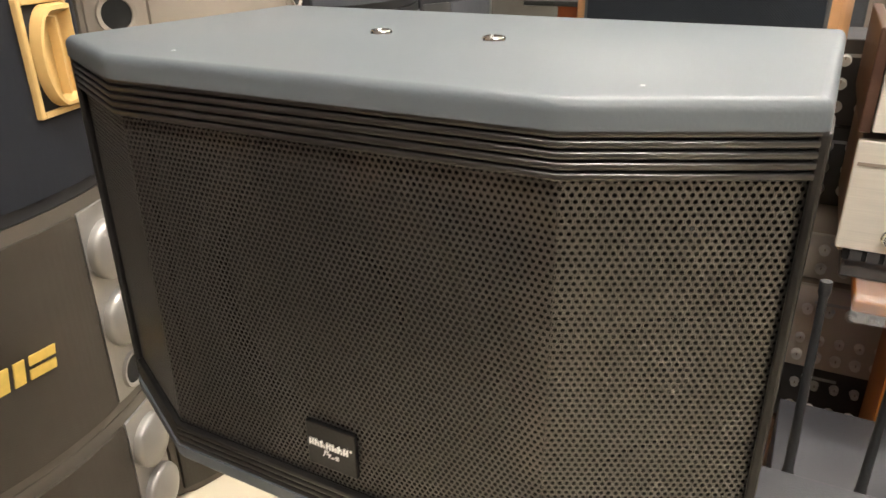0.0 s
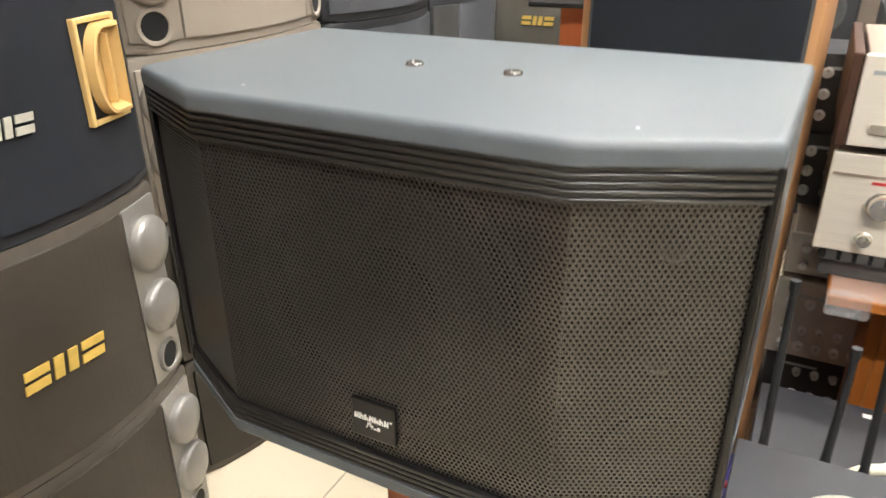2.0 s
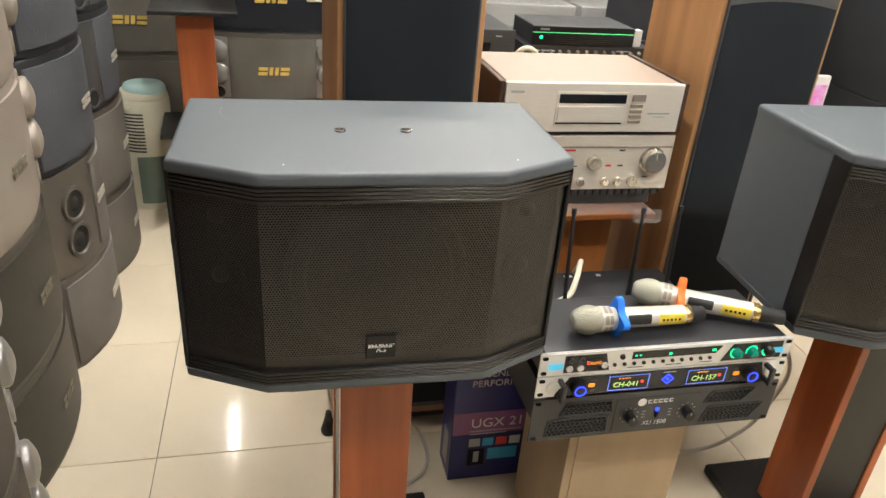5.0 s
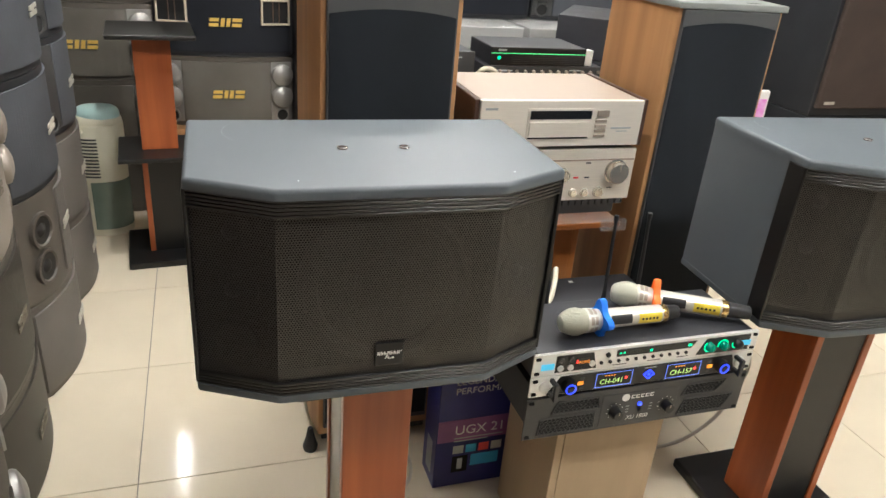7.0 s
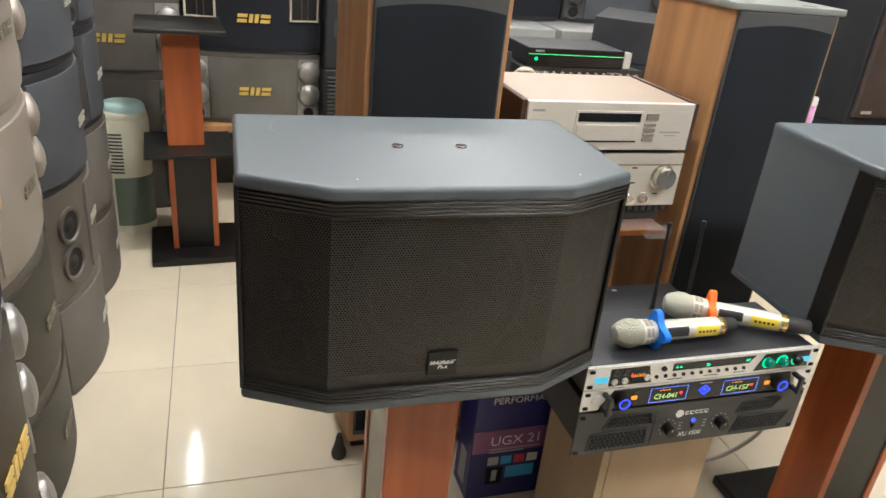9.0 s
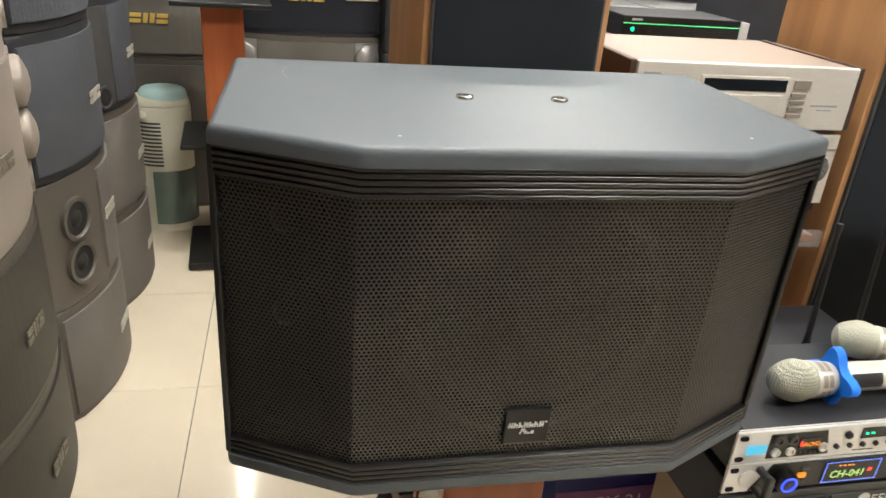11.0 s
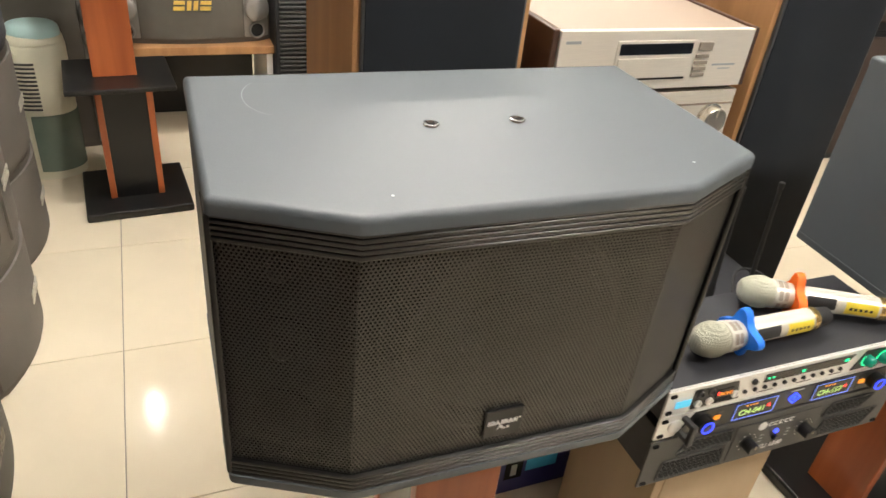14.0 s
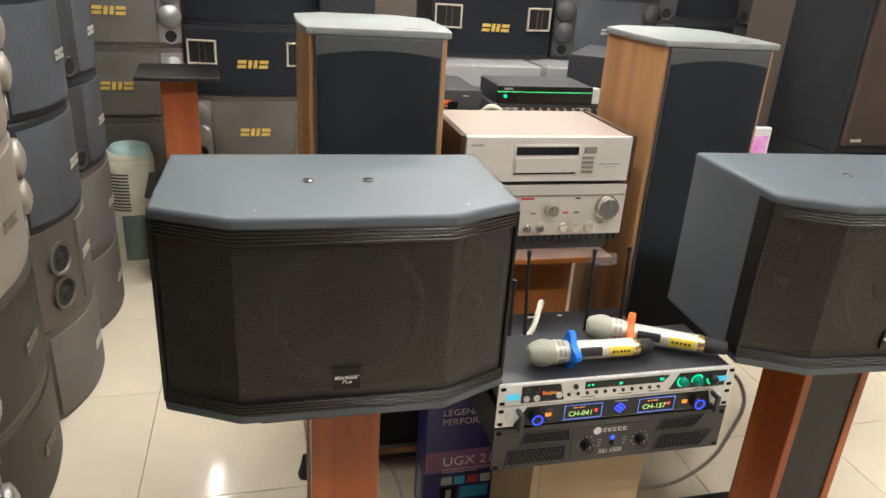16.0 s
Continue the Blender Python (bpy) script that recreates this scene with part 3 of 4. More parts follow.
                for r0, r1 in zip(rings, rings[1:]):
                    for q in range(n2):
                        f.faces.new((r0[q], r0[(q + 1) % n2], r1[(q + 1) % n2], r1[q]))
                f.faces.new(rings[-1])
                bmesh.ops.recalc_face_normals(f, faces=f.faces[:])
                bmesh.ops.transform(f, matrix=m, verts=f.verts[:])
                part("port_mouth", f, PORT, fr, "flared tan port mouth", 40)
                f = box(0.006, 0.009, -0.05, 0.05, 0.004, 0.018)
                bmesh.ops.transform(f, matrix=m, verts=f.verts[:])
                part("port_vane", f, PORT, fr)
    if style == "twin":
        for z in (h * 0.66, h * 0.3):
            m = on_front(w, bulge, -w / 2 + 0.095, z, 0.001)
            dr = part("driver_ring", lathe([(0.05, -0.01), (0.05, 0.007), (0.042, 0.008), (0.037, 0.001)], 28, m), CASE, t, "exposed round driver", 40)
            part("driver_cone", lathe([(0.038, 0.003), (0.02, 0.0012), (0.016, 0.004), (0.008, 0.008), (0, 0.009)], 24, m), CONE, dr, "", 40)
    bw = 0.13 if style in ("bronze", "horn", "umber") else 0.085
    high = {"hornport": 0.43, "twin": 0.55}.get(style, 0.475)
    if mark is not None:
        badge_blocks(bw, 0.034 if bw > 0.1 else 0.026, on_front(w, bulge, 0.0, h * high, 0.0065) @ pose(-bw / 2, -0.017, 0), mark, t)
    return t


MADE = {}


def stack(m, w, bulge, rows, d=0.34):
    """Speakers from the floor up: (style, height) each."""
    z = 0.0
    for style, h in rows:
        if style is None:
            z += h
            continue
        key = (style, w, h, bulge, d)
        if key in MADE:
            copy_thing(MADE[key], m @ pose(0, 0, z))
        else:
            MADE[key] = stack_speaker(style, w, h, bulge, d)
            MADE[key].matrix_basis = m @ pose(0, 0, z)
        z += h


# the row along the west wall: fronts face east
def west(y, x_front, bulge, turn=0.0):
    return pose(x_front - bulge, y, 0, 0, 0, 90 + turn)


stack(west(0.44, -0.885, 0.06), 0.52, 0.06, [("umber", 0.345), ("umber", 0.368), ("hornport", 0.37), ("hornport", 0.37)])
stack(west(1.02, -0.95, 0.055), 0.54, 0.055, [("olive", 0.29), ("olive", 0.302), ("taupe", 0.305), ("taupe", 0.305), ("taupe", 0.305)])
stack(west(1.542, -0.93, 0.07), 0.5, 0.07, [("grey", 0.293), ("twin", 0.293), ("navy", 0.3), ("navy", 0.3), ("navy", 0.3)])
stack(west(2.045, -0.945, 0.06), 0.46, 0.06, [("grey", 0.293), ("grey", 0.3), ("navyport", 0.3), ("navyport", 0.3), ("navyport", 0.3)])


# the row at the back: fronts face south
def south(x, y_front, bulge, z=0.0):
    return pose(x, y_front + bulge, z)


stack(south(-0.985, 2.66, 0.04), 0.56, 0.04, [("bronze", 0.286), ("bronze", 0.305), ("bronze", 0.306), ("bronze", 0.305)])
stack(south(-0.424, 2.64, 0.04, 0.4), 0.56, 0.04, [("bronze", 0.3), ("horn", 0.3), ("horn", 0.3)])
stack(south(0.66, 2.62, 0.04, 0.9), 0.58, 0.04, [("horn", 0.29)])
stack(south(1.24, 2.64, 0.04, 0.9), 0.54, 0.04, [("dome", 0.3)])
stack(south(1.8, 2.7, 0.04, 0.0), 0.54, 0.04, [("navy", 0.3), ("navy", 0.3), ("navy", 0.3), ("plain", 0.2), ("plain", 0.2)])


# ---- floor-standing tower speakers ----
def tower_speaker(m):
    t = thing("tower_speaker", m, "tall walnut tower speaker with navy-black cloth front and grey top", "speaker", "pair of tower speakers")
    w, d, h = 0.152, 0.36, 1.168
    body = [(-w, 0.012), (-w - 0.012, 0.1), (-w - 0.012, d - 0.06), (-w + 0.06, d), (w - 0.06, d), (w + 0.012, d - 0.06), (w + 0.012, 0.1), (w, 0.012)][::-1]
    part("cabinet", prism(body, 0.05, h, side=0.004), OAK, t, "walnut veneer cabinet", 30)
    arch = [(-w + 0.016, 0.09), (w - 0.016, 0.09)] + [((w - 0.016) * (1 - q / 6), h - 0.042 + 0.013 * (1 - (1 - q / 6) ** 2)) for q in range(13)]
    cloth = prism(arch, -0.02, 0.0, 0.004, 2)
    bmesh.ops.transform(cloth, matrix=FRONT @ pose(0, 0, 0.0), verts=cloth.verts[:])
    part("grille", cloth, CLOTH, t, "navy-black cloth grille with an arched top", 30)
    part("grille_rim", box(-w + 0.012, w - 0.012, 0.003, 0.02, 0.075, h - 0.001, 0.003), RIM, t, "dark grey front rim")
    cap = [(-w - 0.006, 0.0), (-w - 0.018, 0.1), (-w - 0.018, d - 0.06), (-w + 0.06, d + 0.006), (w - 0.06, d + 0.006), (w + 0.018, d - 0.06), (w + 0.018, 0.1), (w + 0.006, 0.0)][::-1]
    top = part("top_cap", prism(cap, h, h + 0.016, 0.003, 2, bottom=True, side=0.004), CAP, t, "grey textured top cap", 40)
    bars([(0.06, 0.03, 0.035, 0.012)], Matrix.Translation((0, 0, h + 0.016)), BLACK, top, "maker_mark", 0.0005)
    part("plinth", box(-w + 0.01, w - 0.01, 0.02, d - 0.02, 0.025, 0.05, 0.003), BLACK, t)
    for sx in (-1, 1):
        for y in (0.02, d - 0.04):
            part("foot", lathe([(0, 0), (0.018, 0), (0.02, 0.012), (0.012, 0.04), (0.007, 0.07), (0, 0.075)], 14, pose(sx * (w + 0.02), y, 0)), RUBBER, t, "black outrigger foot", 40)
    return t


T1 = tower_speaker(pose(-0.139, 0.93, 0.0, 0, 0, 0))
copy_thing(T1, pose(0.705, 0.935, 0.0, 0, 0, 0))


# ---- hi-fi units beside the towers ----
def cd_player(m):
    t = thing("cd_player", m, "champagne compact disc player with dark wood side panels", "disc player")
    w, h, d = 0.212, 0.118, 0.3
    part("feet", box(-0.17, -0.14, 0.02, 0.05, 0, 0.008, bm=box(0.14, 0.17, 0.02, 0.05, 0, 0.008, bm=box(-0.17, 0.17, d - 0.05, d - 0.02, 0, 0.008))), RUBBER, t)
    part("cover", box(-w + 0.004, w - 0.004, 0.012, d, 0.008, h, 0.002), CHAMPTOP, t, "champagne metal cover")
    front = part("front_panel", box(-w, w, 0, 0.012, 0.008, h + 0.001, 0.002), CHAMP, t)
    for s in (-1, 1):
        x0, x1 = sorted((s * (w + 0.0005), s * (w + 0.013)))
        part("side_panel", box(x0, x1, 0.004, d + 0.004, 0.006, h + 0.002, 0.002), DARKWOOD, t, "dark wood side panel")
    part("display_frame", box(-0.094, 0.075, -0.002, 0.002, 0.024, 0.1, 0.001), CHAMP, t)
    part("display", box(-0.088, 0.071, -0.0032, -0.0021, 0.075, 0.095), LCD, t, "dark display window")
    tray = part("disc_tray", box(-0.089, 0.066, -0.0055, -0.0021, 0.032, 0.069, 0.001), CHAMP, t, "champagne disc tray front")
    part("tray_slot", box(-0.091, 0.068, -0.003, -0.0021, 0.0275, 0.0312), VOID, t)
    part("button", box(0.086, 0.118, -0.004, -0.0001, 0.08, 0.096, 0.001), BTN, t)
    b = part("button", box(0.084, 0.114, -0.004, -0.0001, 0, 0.0075, 0.001), BTN, t)
    b.location.z = 0.066
    for z in (0.054, 0.042, 0.03):
        share(b, "button", pose(0, 0, z), t)
    for r in ((-0.2, 0.096, 0.03, 0.005), (0.13, 0.05, 0.055, 0.0035), (0.145, 0.043, 0.03, 0.002)):
        bars([r], FRONT, GREYP, front, "printed_mark", 0.0004)
    part("standby_button", box(-0.19, -0.16, -0.003, -0.0001, 0.025, 0.037, 0.001), BTN, t)
    return t


def knob_into(t, x, z, r, length, material, name="knob"):
    k = part(name, lathe([(r * 1.15, 0), (r * 1.15, 0.002), (r, 0.003), (r * 0.97, length - 0.002), (r * 0.9, length), (0, length)], 24, pose(x, 0, z) @ FRONT), material, t, "", 40)
    part("pointer", box(x - 0.0008, x + 0.0008, -length - 0.0008, -length, z + r * 0.3, z + r * 0.9), BTN, k)
    return k


def stereo_amplifier(m):
    t = thing("stereo_amplifier", m, "champagne stereo amplifier with round knobs and red markings", "amplifier")
    w, h, d = 0.222, 0.15, 0.3
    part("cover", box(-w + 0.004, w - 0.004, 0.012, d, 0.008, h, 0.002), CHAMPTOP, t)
    front = part("front_panel", box(-w, w, 0, 0.012, 0.016, h, 0.002), AMPFACE, t, "champagne front panel")
    part("trim_strip", box(-w + 0.004, w - 0.004, -0.0016, 0.002, h - 0.03, h - 0.026), CHAMPTOP, t)
    part("vent_strip", box(-w + 0.01, w - 0.01, 0.006, 0.03, 0.0005, 0.016), VOID, t)
    for i in range(22):
        x = -w + 0.018 + i * 0.0188
        part("vent_rib", box(x, x + 0.013, 0.003, 0.006, 0.001, 0.0155), PANEL, t)
    part("plinth", box(-w + 0.012, w - 0.03, 0.012, d - 0.01, -0.0252, 0.0004, 0.002), PANEL, t, "dark grey plinth")
    knob_into(t, 0.172, 0.09, 0.028, 0.022, KNOBMETAL, "volume_knob")
    for x, z, r in ((0.024, 0.085, 0.016), (-0.155, 0.085, 0.016), (-0.097, 0.085, 0.017)):
        knob_into(t, x, z, r, 0.016, KNOBMETAL)
    for x in (-0.166, -0.109, -0.036, -0.002, 0.059, 0.091, 0.13):
        knob_into(t, x, 0.037, 0.0095 if x < 0.1 else 0.0125, 0.01, KNOBMETAL)
    for r in ((-0.172, 0.112, 0.02, 0.004), (-0.06, 0.112, 0.035, 0.005), (0.056, 0.074, 0.014, 0.005)):
        bars([r], FRONT, REDP, front, "red_mark", 0.0005)
    for r in ((0.085, 0.112, 0.014, 0.004), (0.086, 0.074, 0.014, 0.004), (-0.03, 0.074, 0.014, 0.003), (0.155, 0.046, 0.014, 0.003), (-0.075, 0.06, 0.018, 0.003)):
        bars([r], FRONT, PANEL, front, "printed_mark", 0.0004)
    return t


def cabinet_box(name, m, size, material, label, category, parts=()):
    """A plain boarded box: four sides, a top and a bottom."""
    t = thing(name, m, label, category)
    w, d, h = size
    part("side_board", box(-w / 2, -w / 2 + 0.018, 0.0005, d - 0.0005, 0, h, 0.0015), material, t)
    part("side_board", box(w / 2 - 0.018, w / 2, 0.0005, d - 0.0005, 0, h, 0.0015), material, t)
    part("front_board", box(-w / 2 + 0.018, w / 2 - 0.018, -0.001, 0.016, 0, h - 0.018, 0.0015), material, t)
    part("back_board", box(-w / 2 + 0.018, w / 2 - 0.018, d - 0.016, d, 0, h - 0.018), material, t)
    part("top_board", box(-w / 2 + 0.018, w / 2 - 0.018, 0, d, h - 0.018, h, 0.0015), material, t)
    return t


cabinet_box("wooden_pedestal", pose(0.272, 0.955, 0), (0.245, 0.13, 0.64), PEDWOOD, "orange-brown wooden pedestal under the hi-fi shelf", "pedestal")
shelf = tagged(part("shelf_board", box(0.085, 0.462, 0.875, 1.24, 0.64, 0.655, 0.003), PEDWOOD), "orange-brown wooden shelf board in clear wrapping", "shelf")
wrapping = thing("wrapping", pose(0, 0, 0), "crinkled clear plastic wrapping on the shelf board", "plastic wrapping")
part("sheet", box(0.088, 0.459, 0.877, 1.22, 0.6554, 0.657, 0.0006), WRAP, wrapping)
part("folded_corner", box(0.4, 0.47, 0.858, 0.8745, 0.636, 0.668, 0.005), WRAP, wrapping)
part("folded_corner", box(0.083, 0.135, 0.858, 0.8745, 0.634, 0.668, 0.004), WRAP, wrapping)
amp = stereo_amplifier(Matrix())
amp.matrix_basis = pose(0.278, 0.925, 0.6824)
cd = cd_player(Matrix())
cd.matrix_basis = pose(0.278, 0.915, 0.836)


def stacked_unit(m, w, h, d, material, label, rows, knob_mat, name="hifi_unit", category="hi-fi unit"):
    """A slab-shaped unit with rows of small knobs: (z, count, radius) each."""
    t = thing(name, m, label, category)
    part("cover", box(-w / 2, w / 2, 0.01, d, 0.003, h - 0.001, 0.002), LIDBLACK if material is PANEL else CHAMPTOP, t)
    front = part("front_panel", box(-w / 2 - 0.004, w / 2 + 0.004, 0, 0.01, 0.003, h, 0.0015), material, t)
    for z, n, r in rows:
        for i in range(n):
            knob_into(t, -w / 2 + w * (i + 0.7) / (n + 0.4), z, r, 0.012, knob_mat)
    for r in ((-w * 0.42, h * 0.8, w * 0.14, 0.005), (w * 0.2, h * 0.84, w * 0.1, 0.004)):
        bars([r], FRONT, GREYP, front, "printed_mark", 0.0004)
    part("display", box(-w * 0.05, w * 0.12, -0.001, 0.0, h * 0.35, h * 0.7), LCD, t)
    return t


# old receivers under and behind the shelf
tb = thing("equipment_rack", pose(0.2, 1.1, 0), "dark low equipment rack behind the hi-fi pedestal", "rack")
for x in (-0.17, 0.17):
    part("side_board", box(x - 0.01, x + 0.01, 0, 0.36, 0, 0.3, 0.002), BROWN, tb)
part("top_board", box(-0.185, 0.185, 0, 0.36, 0.3, 0.316, 0.002), BROWN, tb)
part("back_board", box(-0.16, 0.16, 0.345, 0.36, 0, 0.3), BROWN, tb)
stacked_unit(pose(0.21, 1.11, 0.3165), 0.35, 0.105, 0.32, PANEL, "black amplifier with bright small knobs, stacked in a rack", [(0.03, 12, 0.007), (0.075, 12, 0.006)], STEEL)
stacked_unit(pose(0.21, 1.1, 0.422), 0.36, 0.142, 0.32, SILVERUNIT, "silver receiver with rows of small knobs, stacked on others", [(0.025, 13, 0.007), (0.055, 13, 0.006), (0.105, 12, 0.007)], STEEL)
stacked_unit(pose(0.21, 1.12, 0.5645), 0.35, 0.074, 0.32, SILVERUNIT, "silver tuner with small knobs, stacked on a receiver", [(0.022, 11, 0.007), (0.052, 11, 0.007)], STEEL)


for z in (0.6395, 0.7715):
    stacked_unit(pose(0.155, 1.25, z), 0.29, 0.131, 0.17, PANEL, "black equaliser with columns of bright knobs, stacked on a receiver", [(0.03, 8, 0.008), (0.065, 8, 0.008), (0.1, 8, 0.008)], STEEL)


# ---- rack units with the microphones ----
RX0, RX1, RY = 0.005, 0.495, 0.385
cabinet_box("tan_pedestal", pose(0.254, 0.455, 0), (0.256, 0.23, 0.438), TAN, "tan laminate pedestal carrying the rack units", "pedestal")


def rack_base(name, z, h, depth, label, panel, category, body_w=0.22):
    t = thing(name, pose((RX0 + RX1) / 2, RY, z), label, category)
    part("chassis", box(-body_w, body_w, 0.004, depth, 0.001, h - 0.001, 0.0015), LIDBLACK, t, "black steel chassis")
    f = part("front_panel", box(-0.245, 0.245, 0, 0.004, 0.0005, h - 0.0005, 0.001), panel, t)
    for x in (-0.236, 0.236):
        for zz in ((0.008, h - 0.008) if h > 0.03 else (h / 2,)):
            part("mounting_slot", box(x - 0.005, x + 0.005, -0.0006, 0.0001, zz - 0.003, zz + 0.003, 0.002, 2), VOID, f)
    return t, f


# the power amplifier
t, f = rack_base("power_amplifier", 0.439, 0.0945, 0.44, "dark grey rack power amplifier with mesh vents and two knobs", PANEL, "amplifier")


def vent(x0, x1, z0, z1, slant, parent):
    """A slanted mesh vent: dark field with a lattice of small bars."""
    pts = [(x0, z0), (x1, z0), (x1 - slant * 0.4, z1), (x0 + slant, z1)] if slant > 0 else [(x0, z0), (x1 + slant, z0), (x1, z1), (x0 - slant * 0.6, z1)]
    own = bmesh.new()
    own.faces.new([own.verts.new((x, -0.0008, z)) for x, z in pts])
    v = part("vent", own, VOID, parent, "mesh vent")
    own = bmesh.new()
    rows = max(3, int((z1 - z0) / 0.0066))
    for r in range(rows):
        k = (r + 0.5) / rows
        a = pts[0][0] + (pts[3][0] - pts[0][0]) * k
        b = pts[1][0] + (pts[2][0] - pts[1][0]) * k
        z = z0 + (z1 - z0) * k
        n = max(2, int((b - a) / 0.0088))
        for i in range(n):
            x = a + (b - a) * (i + (0.5 if r % 2 else 0.15)) / n
            ring = []
            for rr, y in ((0.0052, -0.0012), (0.0038, -0.0018)):
                ring.append([own.verts.new((x + rr * math.cos(q), y, z + rr * 0.72 * math.sin(q))) for q in (math.pi * (2 * j + 1) / 6 for j in range(6))])
            for j in range(6):
                own.faces.new((ring[0][j], ring[0][(j + 1) % 6], ring[1][(j + 1) % 6], ring[1][j]))
    part("lattice", own, PANEL, v)
    own = bmesh.new()
    for (ax, az), (bx, bz) in zip(pts, pts[1:] + pts[:1]):
        rod((ax, -0.0015, az), (bx, -0.0015, bz), 0.0015, 6, bm=own)
    part("vent_rim", own, PANEL, v)


vent(-0.216, -0.096, 0.01, 0.046, 0.004, t)
vent(-0.192, -0.09, 0.056, 0.082, 0.012, t)
vent(0.094, 0.222, 0.01, 0.046, -0.022, t)
vent(0.094, 0.196, 0.056, 0.082, -0.022, t)
plate = part("control_plate", box(-0.085, 0.085, -0.0016, 0.0, 0.008, 0.082, 0.001), PANEL, t)
for x in (-0.055, 0.06):
    knob_into(t, x, 0.042, 0.011, 0.02, BLACK, "level_knob")
    bars([(x + 0.017 * math.cos(a), 0.042 + 0.017 * math.sin(a), 0.0015, 0.0015) for a in (math.radians(v) for v in range(-50, 231, 35))], Matrix.Translation((0, -0.0017, 0)) @ FRONT, WHITE, plate, "dial_mark", 0.0003)
bars([(-0.03, 0.035 + i * 0.007, 0.007, 0.0013) for i in range(3)] + [(0.023, 0.035 + i * 0.007, 0.007, 0.0013) for i in range(3)], Matrix.Translation((0, -0.0017, 0)) @ FRONT, GREYP, plate, "printed_mark", 0.0003)
part("power_light", lathe([(0.0045, 0), (0.004, 0.002), (0, 0.003)], 14, pose(0, -0.0015, 0.052) @ FRONT), LEDBLUE, t, "glowing blue power light")
part("switch", box(-0.003, 0.003, -0.008, -0.0016, 0.036, 0.045, 0.001), BLACK, t)
words("XLi 1500", 0.0135, Matrix.Translation((-0.026, -0.0018, 0.017)) @ FRONT, WHITE, plate, shear=0.15)
part("maker_mark", lathe([(0.0085, 0), (0.0085, 0.0006), (0.0035, 0.0006), (0.0032, 0.0003), (0, 0.0003)], 20, pose(-0.034, -0.0016, 0.071) @ FRONT), WHITE, plate)
bars([(i * 0.0105 - 0.022, 0.067, 0.008, 0.002) for i in range(5)] + [(i * 0.0105 - 0.022, 0.073, 0.008, 0.002) for i in range(5)] + [(i * 0.0105 - 0.022, 0.067, 0.0022, 0.008) for i in range(5)], Matrix.Translation((0, -0.0017, 0)) @ FRONT, WHITE, plate, "maker_mark", 0.0003)
for i, x in enumerate((-0.1, -0.03, 0.05)):
    bars([(x, 0.415, 0.02 if i % 2 else 0.011, 0.009)], Matrix.Translation((0, 0, 0.0936)), WHITE, t, "sticker", 0.0004)

# the wireless microphone receiver
t, f = rack_base("microphone_receiver", 0.5385, 0.0445, 0.2, "silver and black wireless microphone receiver with lit displays", STEEL, "microphone receiver", 0.213)
own = prism([(-0.21, 0.003), (0.205, 0.003), (0.193, 0.041), (-0.185, 0.041)], 0, 0.002)
bmesh.ops.transform(own, matrix=FRONT, verts=own.verts[:])
fascia = part("fascia", own, BLACK, t, "glossy black fascia")
for s in (-1, 1):
    part("corner_bolt", lathe([(0.012, 0), (0.012, 0.002), (0.009, 0.004), (0, 0.004)], 18, pose(s * 0.215, 0, 0.022) @ FRONT), STEEL, t, "", 40)
    own = bmesh.new()
    box(s * 0.203 - 0.004, s * 0.203 + 0.004, -0.02, 0, 0.004, 0.012, 0.001, 1, own)
    box(s * 0.203 - 0.004, s * 0.203 + 0.004, -0.02, 0, 0.032, 0.04, 0.001, 1, own)
    box(s * 0.203 - 0.0045, s * 0.203 + 0.0045, -0.026, -0.018, 0.003, 0.041, 0.002, 2, own)
    part("handle", own, PANEL, t, "front handle")
    k = part("dial", lathe([(0.0145, 0), (0.0145, 0.012), (0.012, 0.014), (0, 0.014)], 24, pose(s * 0.169, -0.002, 0.021) @ FRONT), BLACK, t, "", 40)
    part("lit_ring", lathe([(0.0105, 0.0141), (0.0105, 0.0148), (0.0088, 0.0148), (0.0088, 0.0141)], 24, pose(s * 0.169, -0.002, 0.021) @ FRONT), LEDBLUE, k, "glowing blue ring")
    part("orange_button", box(s * 0.143 - 0.006, s * 0.143 + 0.006, -0.004, -0.002, 0.018, 0.026, 0.001), LEDORANGE, t)
    part("grey_button", box(s * 0.14 - 0.005, s * 0.14 + 0.005, -0.0035, -0.002, 0.029, 0.035, 0.001), PANEL, t)
    part("grey_button", box(s * 0.14 - 0.005, s * 0.14 + 0.005, -0.0035, -0.002, 0.008, 0.014, 0.001), PANEL, t)
for x, text in ((-0.073, "CH-041"), (0.081, "CH-157")):
    d = part("display", box(x - 0.039, x + 0.039, -0.0034, -0.002, 0.008, 0.038, 0.0008), LCD, t, "lit channel display")
    bars([(x - 0.039, 0.0065, 0.078, 0.0012), (x - 0.039, 0.037, 0.078, 0.001), (x + 0.0382, 0.0065, 0.0012, 0.032), (x - 0.0385, 0.0065, 0.0012, 0.032)], Matrix.Translation((0, -0.0035, 0)) @ FRONT, BLUERIM, d, "display_rim", 0.0003)
    words(text, 0.0155, Matrix.Translation((x - 0.03, -0.0036, 0.0135)) @ FRONT, LEDYEL, d, shear=0.1)
    bars([(x - 0.02 + i * 0.006, 0.031, 0.004, 0.002) for i in range(4)], Matrix.Translation((0, -0.0036, 0)) @ FRONT, LEDORANGE, d, "display_mark", 0.0003)
    bars([(x + 0.024, 0.02, 0.005, 0.005)], Matrix.Translation((0, -0.0036, 0)) @ FRONT, LEDRED, d, "display_mark", 0.0003)
own = bmesh.new()
